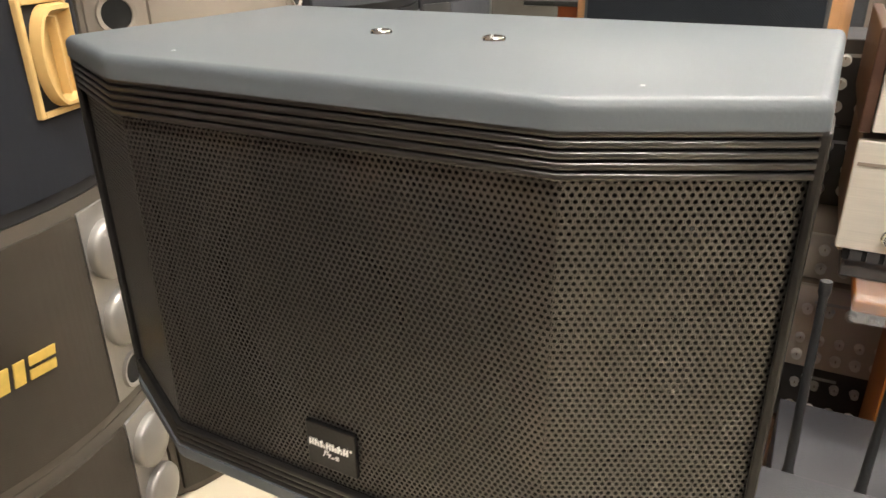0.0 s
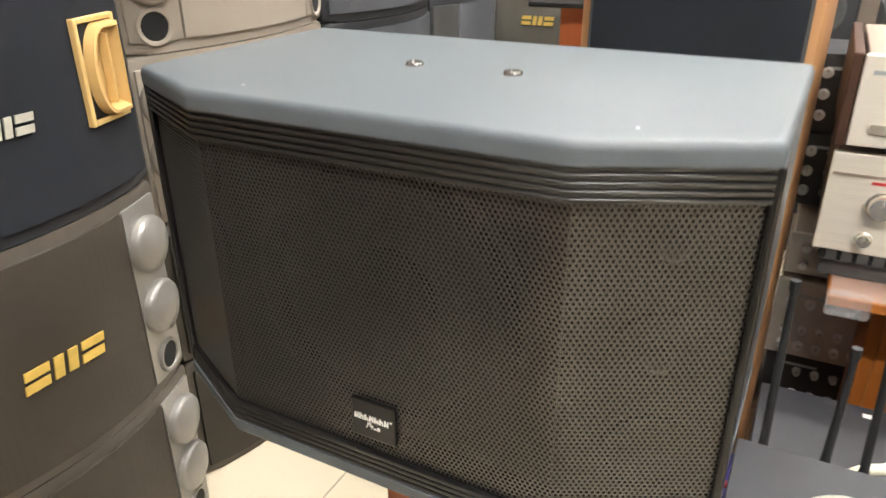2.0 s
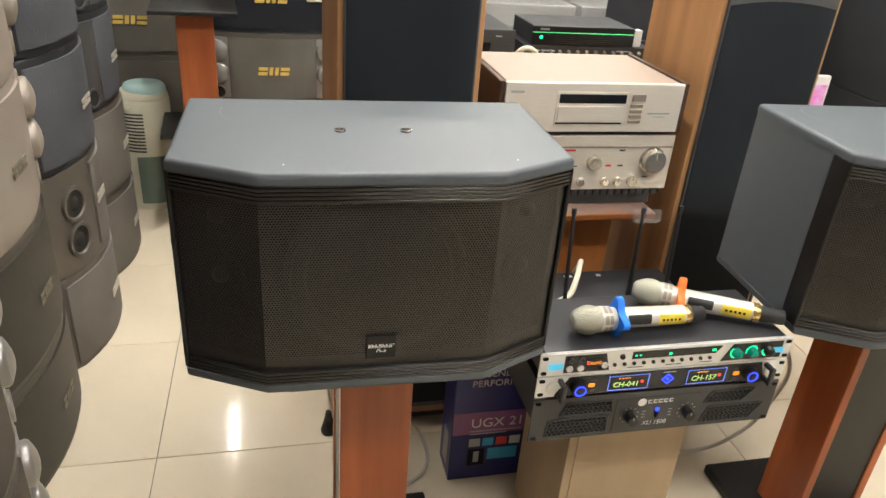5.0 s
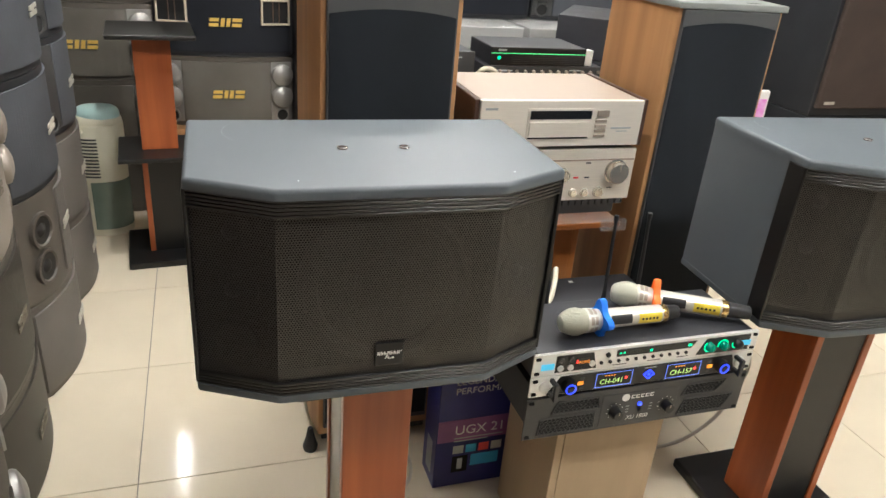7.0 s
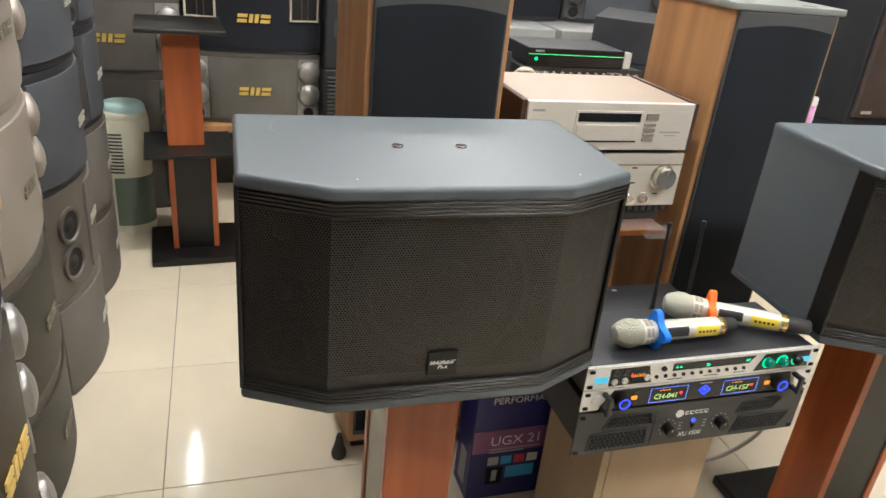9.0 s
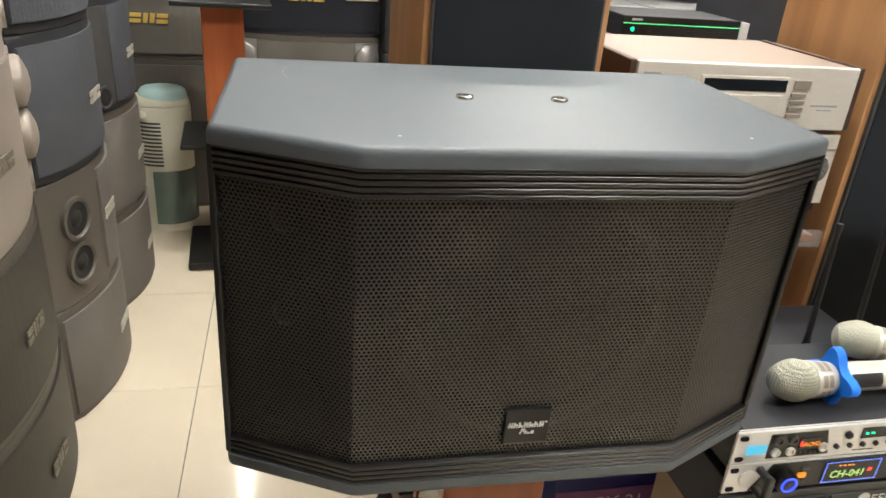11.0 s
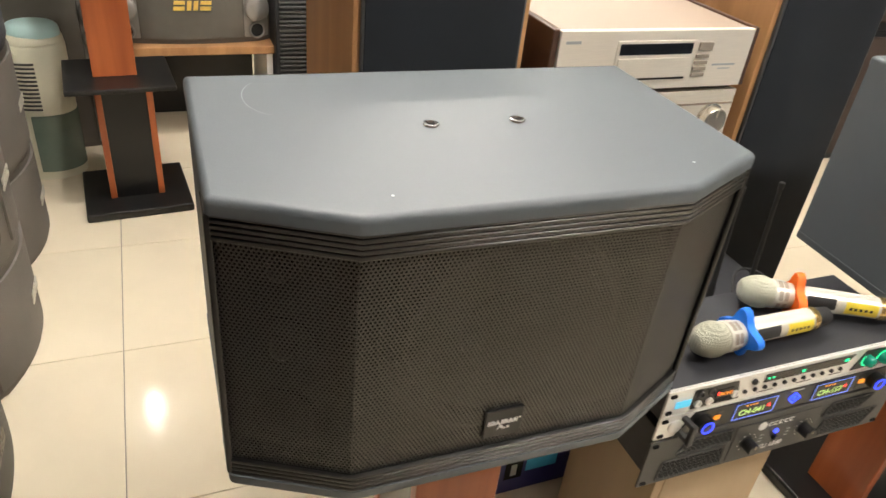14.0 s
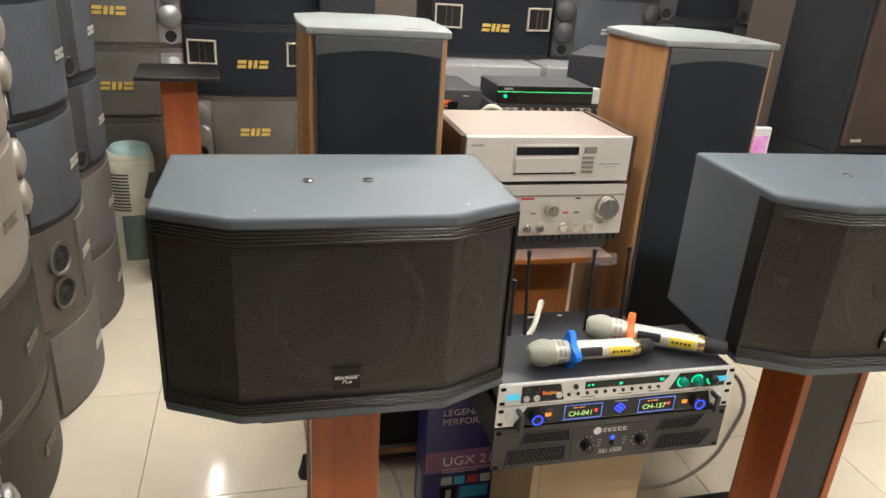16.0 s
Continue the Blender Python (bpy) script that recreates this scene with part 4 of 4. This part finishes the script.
for a, b in (((0, 0.012), (0.011, 0.022)), ((0.011, 0.022), (0, 0.032)), ((0, 0.032), (-0.011, 0.022)), ((-0.011, 0.022), (0, 0.012))):
    rod((a[0] + 0.004, -0.003, a[1]), (b[0] + 0.004, -0.003, b[1]), 0.0012, 6, bm=own)
box(0.001, 0.007, -0.0036, -0.002, 0.019, 0.025, 0.001, 1, own)
part("power_mark", own, LEDBLUE, t, "glowing blue diamond power key")
bars([(-0.008, 0.036, 0.026, 0.002)], Matrix.Translation((0, -0.0021, 0)) @ FRONT, GREYP, fascia, "printed_mark", 0.0003)
# antennas behind the receiver
for x, z, lean, y in ((0.048, 0.785, 0.006, 0.6), (0.105, 0.728, -0.004, 0.6), (0.143, 0.792, 0.012, 0.6), (0.291, 0.78, 0.0, 0.622), (0.372, 0.783, 0.004, 0.618)):
    a = thing("antenna", pose(x - 0.006, y, 0.533), "slim black antenna of the microphone receiver", "antenna", "antennas")
    part("rod", lathe([(0, 0), (0.006, 0), (0.0065, 0.05), (0.0045, 0.07), (0.0035, z - 0.545), (0.005, z - 0.54), (0.005, z - 0.53), (0, z - 0.529)], 10, pose(0, 0, 0, -3, math.degrees(lean) * -3)), RUBBER, a, "", 40)

# the effects processor
t, f = rack_base("effects_processor", 0.584, 0.0465, 0.175, "silver effects processor with green-lit knobs, black lid", STEEL, "effects processor", 0.235)
bars([(-0.243, 0.0005, 0.486, 0.002)], Matrix.Translation((0, 0.003, 0.0462)), STEEL, t, "front_lip", 0.0008)


def facet(pts, name, material, parent, out=0.0012):
    own = prism(pts, 0, out)
    bmesh.ops.transform(own, matrix=FRONT, verts=own.verts[:])
    return part(name, own, material, parent)


left = facet([(-0.2, 0.006), (-0.115, 0.006), (-0.125, 0.041), (-0.2, 0.041)], "control_field", BLACK, t)
right = facet([(0.104, 0.006), (0.225, 0.006), (0.225, 0.041), (0.122, 0.041)], "control_field", BLACK, t)
facet([(-0.075, 0.025), (0.088, 0.025), (0.1, 0.04), (-0.075, 0.04)], "display_strip", LCD, t)
for r in ((-0.229, 0.014, 0.026, 0.013), (0.203, 0.016, 0.026, 0.012)):
    bars([r], Matrix.Translation((0, -0.0013, 0)) @ FRONT, LEDCYAN, f, "blue_label", 0.0003)
for x, z in ((-0.19, 0.032), (-0.17, 0.032), (-0.19, 0.015), (-0.17, 0.015), (-0.126, 0.018)):
    part("jack", lathe([(0.0062, 0), (0.006, 0.003), (0.0038, 0.003), (0.0036, 0.001), (0, 0.001)], 14, pose(x, -0.0012, z) @ FRONT), STEEL if z < 0.03 else PANEL, t, "", 40)
d = part("track_display", box(-0.16, -0.132, -0.0022, -0.0012, 0.018, 0.033), LCD, t)
words("AUH2", 0.0088, Matrix.Translation((-0.1545, -0.0024, 0.0212)) @ FRONT, LEDORANGE, d)
bars([(-0.159, 0.022, 0.003, 0.007)], Matrix.Translation((0, -0.0024, 0)) @ FRONT, LEDRED, d, "display_mark", 0.0003)
for i in range(5):
    part("key", box(-0.158 + i * 0.0065, -0.1535 + i * 0.0065, -0.003, -0.0012, 0.009, 0.014, 0.0008), RUBBER, t)
for i in range(11):
    part("button", lathe([(0.0035, 0), (0.0033, 0.003), (0, 0.0034)], 10, pose(-0.106 + i * 0.0185, 0, 0.016) @ FRONT), RUBBER, t)
part("button", lathe([(0.005, 0), (0.0045, 0.004), (0, 0.0044)], 12, pose(-0.094, 0, 0.032) @ FRONT), RUBBER, t)
for r in ((-0.08, 0.006, 0.03, 0.0016), (-0.005, 0.006, 0.03, 0.0016), (0.06, 0.006, 0.026, 0.0016)):
    bars([r], FRONT, PANEL, f, "printed_mark", 0.0003)
bars([(-0.07 + i * 0.008, 0.031, 0.004, 0.003) for i in range(2)] + [(-0.005, 0.029, 0.006, 0.005), (0.08, 0.03, 0.008, 0.005)], Matrix.Translation((0, -0.0014, 0)) @ FRONT, LEDGREEN, f, "display_mark", 0.0003)
for i, x in enumerate((0.13, 0.161, 0.195)):
    k = part("level_knob", lathe([(0.0095, 0), (0.0092, 0.009), (0.0075, 0.0125), (0.004, 0.0142), (0, 0.0145)], 20, pose(x, -0.0012, 0.024) @ FRONT), GREENCAP if i < 2 else BLACK, t, "", 40)
    own = bmesh.new()
    span = ((130, 260), (20, 200), (170, 250))[i]
    for a in range(span[0], span[1], 14):
        v = [own.verts.new((x + r * math.cos(math.radians(b)), -0.003, 0.024 + r * math.sin(math.radians(b)))) for r, b in ((0.0098, a), (0.0128, a), (0.0128, a + 13), (0.0098, a + 13))]
        own.faces.new(v)
    part("lit_arc", own, LEDGREEN, k, "glowing green arc")


# ---- microphones ----
def microphone(name, a, b, ring, label, tail=0.047):
    """A handheld microphone lying from its head at a to its tail at b."""
    a, b = Vector(a), Vector(b)
    m = Matrix.Translation(a) @ (b - a).to_track_quat("Z", "Y").to_matrix().to_4x4()
    t = thing(name, m, label, "microphone", "microphones")
    outline = ((0.0, 0.0), (0.0005, 0.012), (0.005, 0.018), (0.014, 0.0225), (0.025, 0.026), (0.034, 0.0265), (0.043, 0.0245), (0.05, 0.0215))
    head = [(0, 0)]
    for i in range(1, 65):
        z = 0.05 * i / 64
        r = float(np.interp(z, [o[0] for o in outline], [o[1] for o in outline]))
        head.append((r - (0.001 if i % 2 else 0.0), z))
    part("ball", lathe(head, 28), MICMESH, t, "pale woven steel mesh head", 60)
    part("collar", lathe([(0.018, 0.048), (0.0232, 0.0495), (0.0236, 0.053), (0.0222, 0.07), (0.0208, 0.0735), (0.0205, 0.082)], 24), MICBAND, t, "ribbed pearl-grey collar", 40)
    part("body", lathe([(0.0195, 0.08), (0.0192, 0.1), (0.0178, 0.205), (0.0178, 0.221)], 24), PEARL, t, "champagne metal body", 50)
    part("gold_ring", lathe([(0.0181, 0.218), (0.0183, 0.222), (0.0183, 0.229), (0.017, 0.231)], 24), GOLDRING, t, "", 40)
    part("tail", lathe([(0.0165, 0.229), (0.0158, 0.232), (0.0138, 0.227 + tail), (0.0125, 0.229 + tail), (0, 0.229 + tail)], 20), RUBBER, t, "black antenna tail", 40)
    own = bmesh.new()
    n = 40
    prof = []
    for i in range(n):
        q = 2 * math.pi * i / n
        r = 0.0255 + 0.0165 * (0.5 + 0.5 * math.cos(4 * q + 0.6)) ** 1.6
        prof.append((r * math.cos(q), r * math.sin(q)))
    inner = [(0.0194 * math.cos(2 * math.pi * i / n), 0.0194 * math.sin(2 * math.pi * i / n)) for i in range(n)]
    rings = []
    for pts, z in ((inner, 0.08), ([(x * 0.96, y * 0.96) for x, y in prof], 0.08), (prof, 0.083), (prof, 0.09), ([(x * 0.96, y * 0.96) for x, y in prof], 0.093), (inner, 0.093)):
        rings.append([own.verts.new((x, y, z)) for x, y in pts])
    for r0, r1 in zip(rings, rings[1:] + rings[:1]):
        for i in range(n):
            own.faces.new((r0[i], r0[(i + 1) % n], r1[(i + 1) % n], r1[i]))
    part("roll_guard", own, ring, t, "rubber anti-roll ring", 50)
    side = Vector((0.2, -1, 0.0)).normalized()
    loc = (m.to_3x3().inverted() @ side)
    ang = math.degrees(math.atan2(loc.y, loc.x))

    def sleeve(name, a0, a1, z0, z1, r, mat):
        own = bmesh.new()
        k = 8
        rows = [[own.verts.new((r * math.cos(math.radians(ang + a0 + (a1 - a0) * i / k)), r * math.sin(math.radians(ang + a0 + (a1 - a0) * i / k)), z)) for i in range(k + 1)] for z in (z0, z1)]
        for i in range(k):
            own.faces.new((rows[0][i], rows[0][i + 1], rows[1][i + 1], rows[1][i]))
        return part(name, own, mat, t, "", 60)

    for a0 in (-95, -45, 5):
        sleeve("collar_window", a0, a0 + 38, 0.054, 0.061, 0.0238, BTN)
        sleeve("collar_window", a0, a0 + 38, 0.063, 0.0695, 0.0232, BTN)
    sleeve("label", -40, 25, 0.162, 0.214, 0.0186, YELLOW)
    sleeve("switch_panel", -45, 10, 0.1, 0.146, 0.0196, RUBBER)
    for i in range(5):
        sleeve("label_mark", -14, 0, 0.168 + i * 0.008, 0.173 + i * 0.008, 0.0188, RUBBER)
    return t


microphone("microphone", (0.075, 0.438, 0.6605), (0.339, 0.446, 0.654), BLUER, "champagne wireless microphone with blue rubber ring, lying on the processor", 0.032)
microphone("microphone", (0.236, 0.532, 0.6605), (0.482, 0.416, 0.654), ORANGE, "champagne wireless microphone with orange rubber ring, lying on the processor")


# ---- the printed carton ----
t = thing("carton", pose(0, 0, 0), "dark blue printed equipment carton standing on the floor", "carton")
part("box_body", box(-0.033, 0.25, 0.735, 0.83, 0, 0.4, 0.002), CARTON, t)
own = box(-0.031, 0.248, 0.7335, 0.7349, 0.145, 0.21)
band = part("printed_band", own, PURPLE, t, "purple glowing print band")
mm = Matrix.Translation((0, 0.7334, 0)) @ FRONT
words("LEGENDARY", 0.026, mm @ pose(0.005, 0.315, 0), WHITE, t, depth=0.0003)
words("PERFORMANCE", 0.026, mm @ pose(0.005, 0.288, 0), WHITE, t, depth=0.0003)
words("UGX 21", 0.039, mm @ pose(0.012, 0.165, 0), WHITE, t, depth=0.0003)
bars([(0.012, 0.152, 0.13, 0.003), (0.012, 0.143, 0.09, 0.003)], mm, GREYP, t, "printed_lines", 0.0003)
for i, mat in enumerate((GREYP, CYAN, REDP, WHITE)):
    bars([(0.012 + i * 0.034, 0.105, 0.028, 0.025)], mm, mat, t, "printed_icon", 0.0003)
bars([(0.062, 0.06, 0.075, 0.036)], mm, CYAN, t, "printed_field", 0.0003)
bars([(0.012, 0.045, 0.042, 0.052)], mm, VOID, t, "printed_picture", 0.0003)
bars([(0.026, 0.055, 0.014, 0.034)], mm @ pose(0, 0, 0.0004), GREYP, t, "printed_device", 0.0003)
bars([(-0.8, 0.03, 0.04, 0.1)], Matrix.Translation((-0.0335, 0, 0)) @ pose(0, 0, 0, 90, 0, -90), GREYP, t, "side_label", 0.0003)


# ---- the shelf of equipment behind ----
tb = thing("equipment_table", pose(0.72, 1.62, 0), "dark table carrying amplifiers and boxed speakers", "table")
part("tabletop", box(-0.5, 0.75, 0, 1.35, 0.69, 0.72, 0.004), BROWN, tb)
for x in (-0.46, 0.71):
    for y in (0.04, 1.3):
        part("leg", box(x - 0.025, x + 0.025, y - 0.025, y + 0.025, 0, 0.69, 0.003), BROWN, tb)
stacked_unit(pose(0.58, 1.65, 0.72), 0.44, 0.077, 0.32, PANEL, "black mixer amplifier with small coloured knobs", [(0.03, 10, 0.007)], STEEL)
stacked_unit(pose(0.58, 1.65, 0.7975), 0.44, 0.086, 0.32, PANEL, "black mixing amplifier with rows of small knobs", [(0.07, 14, 0.0045), (0.045, 14, 0.004), (0.025, 10, 0.0035)], BTN)
g = thing("green_line_unit", pose(0.55, 1.65, 0.884), "black digital unit with a glowing green line", "amplifier")
part("cover", box(-0.172, 0.172, 0.006, 0.21, 0.002, 0.06, 0.003), LIDBLACK, g)
part("front_panel", box(-0.175, 0.172, 0, 0.006, 0.002, 0.06, 0.001), BLACK, g)
part("lit_line", box(-0.174, 0.171, -0.0012, 0, 0.04, 0.042), LEDLINE, g, "glowing green line")
part("power_light", lathe([(0.006, 0), (0.005, 0.002), (0, 0.003)], 12, pose(-0.145, 0, 0.026) @ FRONT), LEDGREEN, g)
for i in range(5):
    part("vent_line", box(-0.1, 0.165, -0.0008, 0, 0.008 + i * 0.006, 0.0095 + i * 0.006), PANEL, g)
part("side_plate", box(0.173, 0.2, 0.0, 0.03, 0.004, 0.056, 0.002), STEEL, g, "bright steel end plate")
bars([(-0.15, 0.048, 0.03, 0.006)], FRONT, GREYP, g, "printed_mark", 0.0004)
stacked_unit(pose(0.22, 1.66, 0.72), 0.2, 0.075, 0.3, PANEL, "small black amplifier with knobs", [(0.03, 4, 0.008)], GOLD)
u = stacked_unit(pose(0.22, 1.66, 0.7955), 0.2, 0.13, 0.3, PANEL, "black amplifier with an orange mark", [(0.03, 4, 0.006)], STEEL)
bars([(-0.06, 0.085, 0.06, 0.012), (-0.05, 0.075, 0.05, 0.005)], FRONT, ORANGE, u, "orange_mark", 0.0006)
for i, z in enumerate((0.72, 0.8705)):
    stacked_unit(pose(1.1, 1.92, z, 0, 0, 55), 0.4, 0.15, 0.3, PANEL, "black power amplifier with knobs and handles, stacked", [(0.045, 6, 0.01), (0.1, 5, 0.01)], STEEL)
for x0, x1 in ((0.3, 0.83), (0.85, 1.4)):
    w = thing("wrapped_carton", pose(0, 0, 0), "pale carton wrapped in crinkled clear plastic", "carton", "wrapped cartons")
    part("carton_body", box(x0 + 0.004, x1 - 0.004, 2.41, 2.9, 0.72, 0.895, 0.004), CARTONP, w)
    part("wrap", box(x0, x1, 2.4, 2.91, 0.7205, 0.8995, 0.008), WRAP, w, "crinkled clear wrap")
cable("cable", [(0.28, 1.62, 0.8), (0.3, 1.57, 0.87), (0.33, 1.55, 0.895), (0.365, 1.55, 0.87), (0.37, 1.58, 0.8), (0.37, 1.6, 0.725)], 0.008, CABLEW, "thick ivory cable looped before the amplifiers")

# a bench under the back stack
tb = thing("low_bench", pose(-0.435, 2.6, 0), "low bench with a pale wooden top under stacked speakers", "bench")
part("bench_top", box(-0.3, 0.3, 0, 0.42, 0.37, 0.4, 0.003), OAK, tb)
for x in (-0.28, 0.28):
    part("side_board", box(x - 0.012, x + 0.012, 0.02, 0.4, 0, 0.37, 0.002), WHITE, tb)
part("back_board", box(-0.26, 0.26, 0.38, 0.4, 0, 0.37), BLACK, tb)

# dark units beside the tower
u = thing("slatted_unit", pose(-0.02, 2.55, 0), "black floor unit with horizontal ventilation slats", "amplifier")
part("body", box(-0.12, 0.12, 0.01, 0.4, 0, 0.66, 0.006), DARKCASE, u)
sl = part("slat", box(-0.105, 0.105, -0.004, 0.012, 0, 0.009, 0.002), PANEL, u)
sl.location.z = 0.3
for i in range(1, 20):
    share(sl, "slat", pose(0, 0, 0.3 + i * 0.017), u)
u = thing("small_monitor_speaker", pose(-0.02, 2.56, 0.66), "small black monitor speaker with one round driver", "speaker")
part("cabinet", box(-0.12, 0.12, 0, 0.3, 0, 0.34, 0.012, 3), DARKCASE, u)
part("driver", lathe([(0.085, 0), (0.085, 0.006), (0.075, 0.008), (0.068, 0.004), (0.03, 0.001), (0.028, 0.006), (0, 0.012)], 28, pose(0, 0.0, 0.17) @ FRONT), PANEL, u, "round driver", 40)
u = thing("small_monitor_speaker", pose(-0.02, 2.57, 1.0), "small black monitor speaker with a port", "speaker")
part("cabinet", box(-0.12, 0.12, 0, 0.3, 0, 0.3, 0.012, 3), DARKCASE, u)

# ---- cream air cooler in the corner ----
u = thing("air_cooler", pose(-0.945, 2.5, 0, 0, 0, 0), "cream air cooler with aqua lid and smoky water tank", "air cooler")
oval = [(0.103 * math.cos(2 * math.pi * i / 28), 0.085 * math.sin(2 * math.pi * i / 28)) for i in range(28)]
part("body", prism(oval, 0.0, 0.47, 0.01, 2), CREAM, u, "cream plastic shell", 50)
part("shoulder", prism([(x * 0.97, y * 0.97) for x, y in oval], 0.47, 0.5, 0.025, 4), CREAM, u, "", 60)
part("lid", prism([(x * 0.8 + 0.012, y * 0.8 - 0.006) for x, y in oval], 0.49, 0.53, 0.028, 5), AQUA, u, "aqua lid", 60)
tankpts = [(0.105 * math.cos(a), 0.087 * math.sin(a)) for a in np.linspace(-1.9, 0.6, 14)]
part("water_tank", prism([(float(x), float(y)) for x, y in tankpts], 0.03, 0.235, 0.004, 2), TANK, u, "smoky green water tank", 50)
arc = [math.radians(a) for a in range(226, 275, 8)]
slat = [(0.104 * math.cos(a), 0.086 * math.sin(a)) for a in arc] + [(0.097 * math.cos(a), 0.079 * math.sin(a)) for a in reversed(arc)]
vs = part("vent_slat", prism(slat, 0, 0.007), PANEL, u)
vs.location.z = 0.255
for i in range(1, 12):
    share(vs, "vent_slat", pose(0, 0, 0.255 + i * 0.014), u)
part("control_knob", lathe([(0.012, 0), (0.011, 0.014), (0, 0.015)], 16, pose(-0.05, -0.076, 0.445) @ FRONT), CREAM, u, "", 40)


# ---- large speakers to the east ----
def big_speaker(m, w, d, h, label):
    t = thing("large_speaker", m, label, "speaker", "large speakers by the wall")
    part("cabinet", box(-w / 2, w / 2, 0.012, d, 0, h, 0.006), DARKCASE, t)
    part("grille", box(-w / 2 + 0.015, w / 2 - 0.015, -0.012, 0.012, 0.04, h - 0.02, 0.008), BROWNCLOTH, t, "brown cloth grille")
    part("badge", box(-w / 2 + 0.05, -w / 2 + 0.11, -0.0145, -0.0121, 0.06, 0.074, 0.001), PALE, t)
    part("side_strip", box(w / 2 + 0.0005, w / 2 + 0.025, 0.0, d, 0, h, 0.004), OAK, t, "wooden side strip")
    return t


big_speaker(pose(2.42, 2.02, 0.6), 0.55, 0.5, 0.95, "large black speaker with brown cloth grille, on another speaker")
big_speaker(pose(2.42, 2.02, 0.0), 0.55, 0.5, 0.598, "large black speaker with brown cloth grille standing on the floor")

# a small lit sign on a post
u = thing("sign_stand", pose(1.0, 1.12, 0), "slim post with a small white-framed lit sign", "sign")
part("base", box(-0.08, 0.08, -0.06, 0.06, 0, 0.012, 0.003), BLACK, u)
part("post", rod((0, 0, 0.012), (0, 0, 0.82), 0.012, 12), BLACK, u, "", 40)
s = part("sign_frame", box(-0.042, 0.042, -0.008, 0.008, 0.815, 0.935, 0.006, 3), WHITE, u, "white sign frame")
part("sign_screen", box(-0.033, 0.033, -0.0095, -0.0081, 0.832, 0.91), MAGENTA, s, "lit magenta and pink screen")

# ---- cables ----
cable("cable", [(0.44, 0.83, 0.44), (0.56, 0.74, 0.43), (0.67, 0.67, 0.45), (0.735, 0.63, 0.4), (0.748, 0.645, 0.24), (0.71, 0.69, 0.09), (0.65, 0.735, 0.012), (0.56, 0.75, 0.006), (0.46, 0.78, 0.006), (0.36, 0.83, 0.006)], 0.005, CABLEG, "grey power cable hanging from the amplifier to the floor")
cable("cable", [(-0.02, 0.6, 0.5345), (0.03, 0.598, 0.5345), (0.08, 0.602, 0.5345), (0.13, 0.6, 0.5345)], 0.0042, CABLER, "thin red cable lying on the amplifier")
cable("cable", [(0.12, 0.61, 0.537), (0.118, 0.625, 0.556), (0.135, 0.632, 0.575), (0.165, 0.65, 0.578), (0.195, 0.69, 0.592), (0.222, 0.74, 0.604), (0.245, 0.785, 0.575), (0.25, 0.815, 0.5365)], 0.0062, CABLEW, "thick ivory cable behind the processor")
cable("cable", [(0.36, 0.6, 0.5325), (0.4, 0.68, 0.5325), (0.48, 0.72, 0.5325), (0.46, 0.62, 0.5325)], 0.003, RUBBER, "thin black cable behind the microphones")
cable("cable", [(-0.15, 0.72, 0.006), (-0.08, 0.78, 0.006), (-0.07, 0.9, 0.006), (-0.1, 1.0, 0.006)], 0.0045, CABLEG, "grey cable on the floor behind the stand")

# ---- floor tiles ----
PITCH, TX, TY = 0.5065, -0.737, 0.911
tile_me = None
i0, i1 = math.floor((X0 - TX) / PITCH), math.ceil((X1 - TX) / PITCH)
j0, j1 = math.floor((Y0 - TY) / PITCH), math.ceil((Y1 - TY) / PITCH)
for i in range(i0, i1):
    for j in range(j0, j1):
        m = pose(TX + i * PITCH, TY + j * PITCH, -0.0041)
        if tile_me is None:
            tile_me = part("tile", box(0.0012, PITCH - 0.0012, 0.0012, PITCH - 0.0012, 0, 0.0041, 0.0008, 1), TILE, floor)
            tile_me.matrix_basis = m
        else:
            share(tile_me, "tile", m, floor)
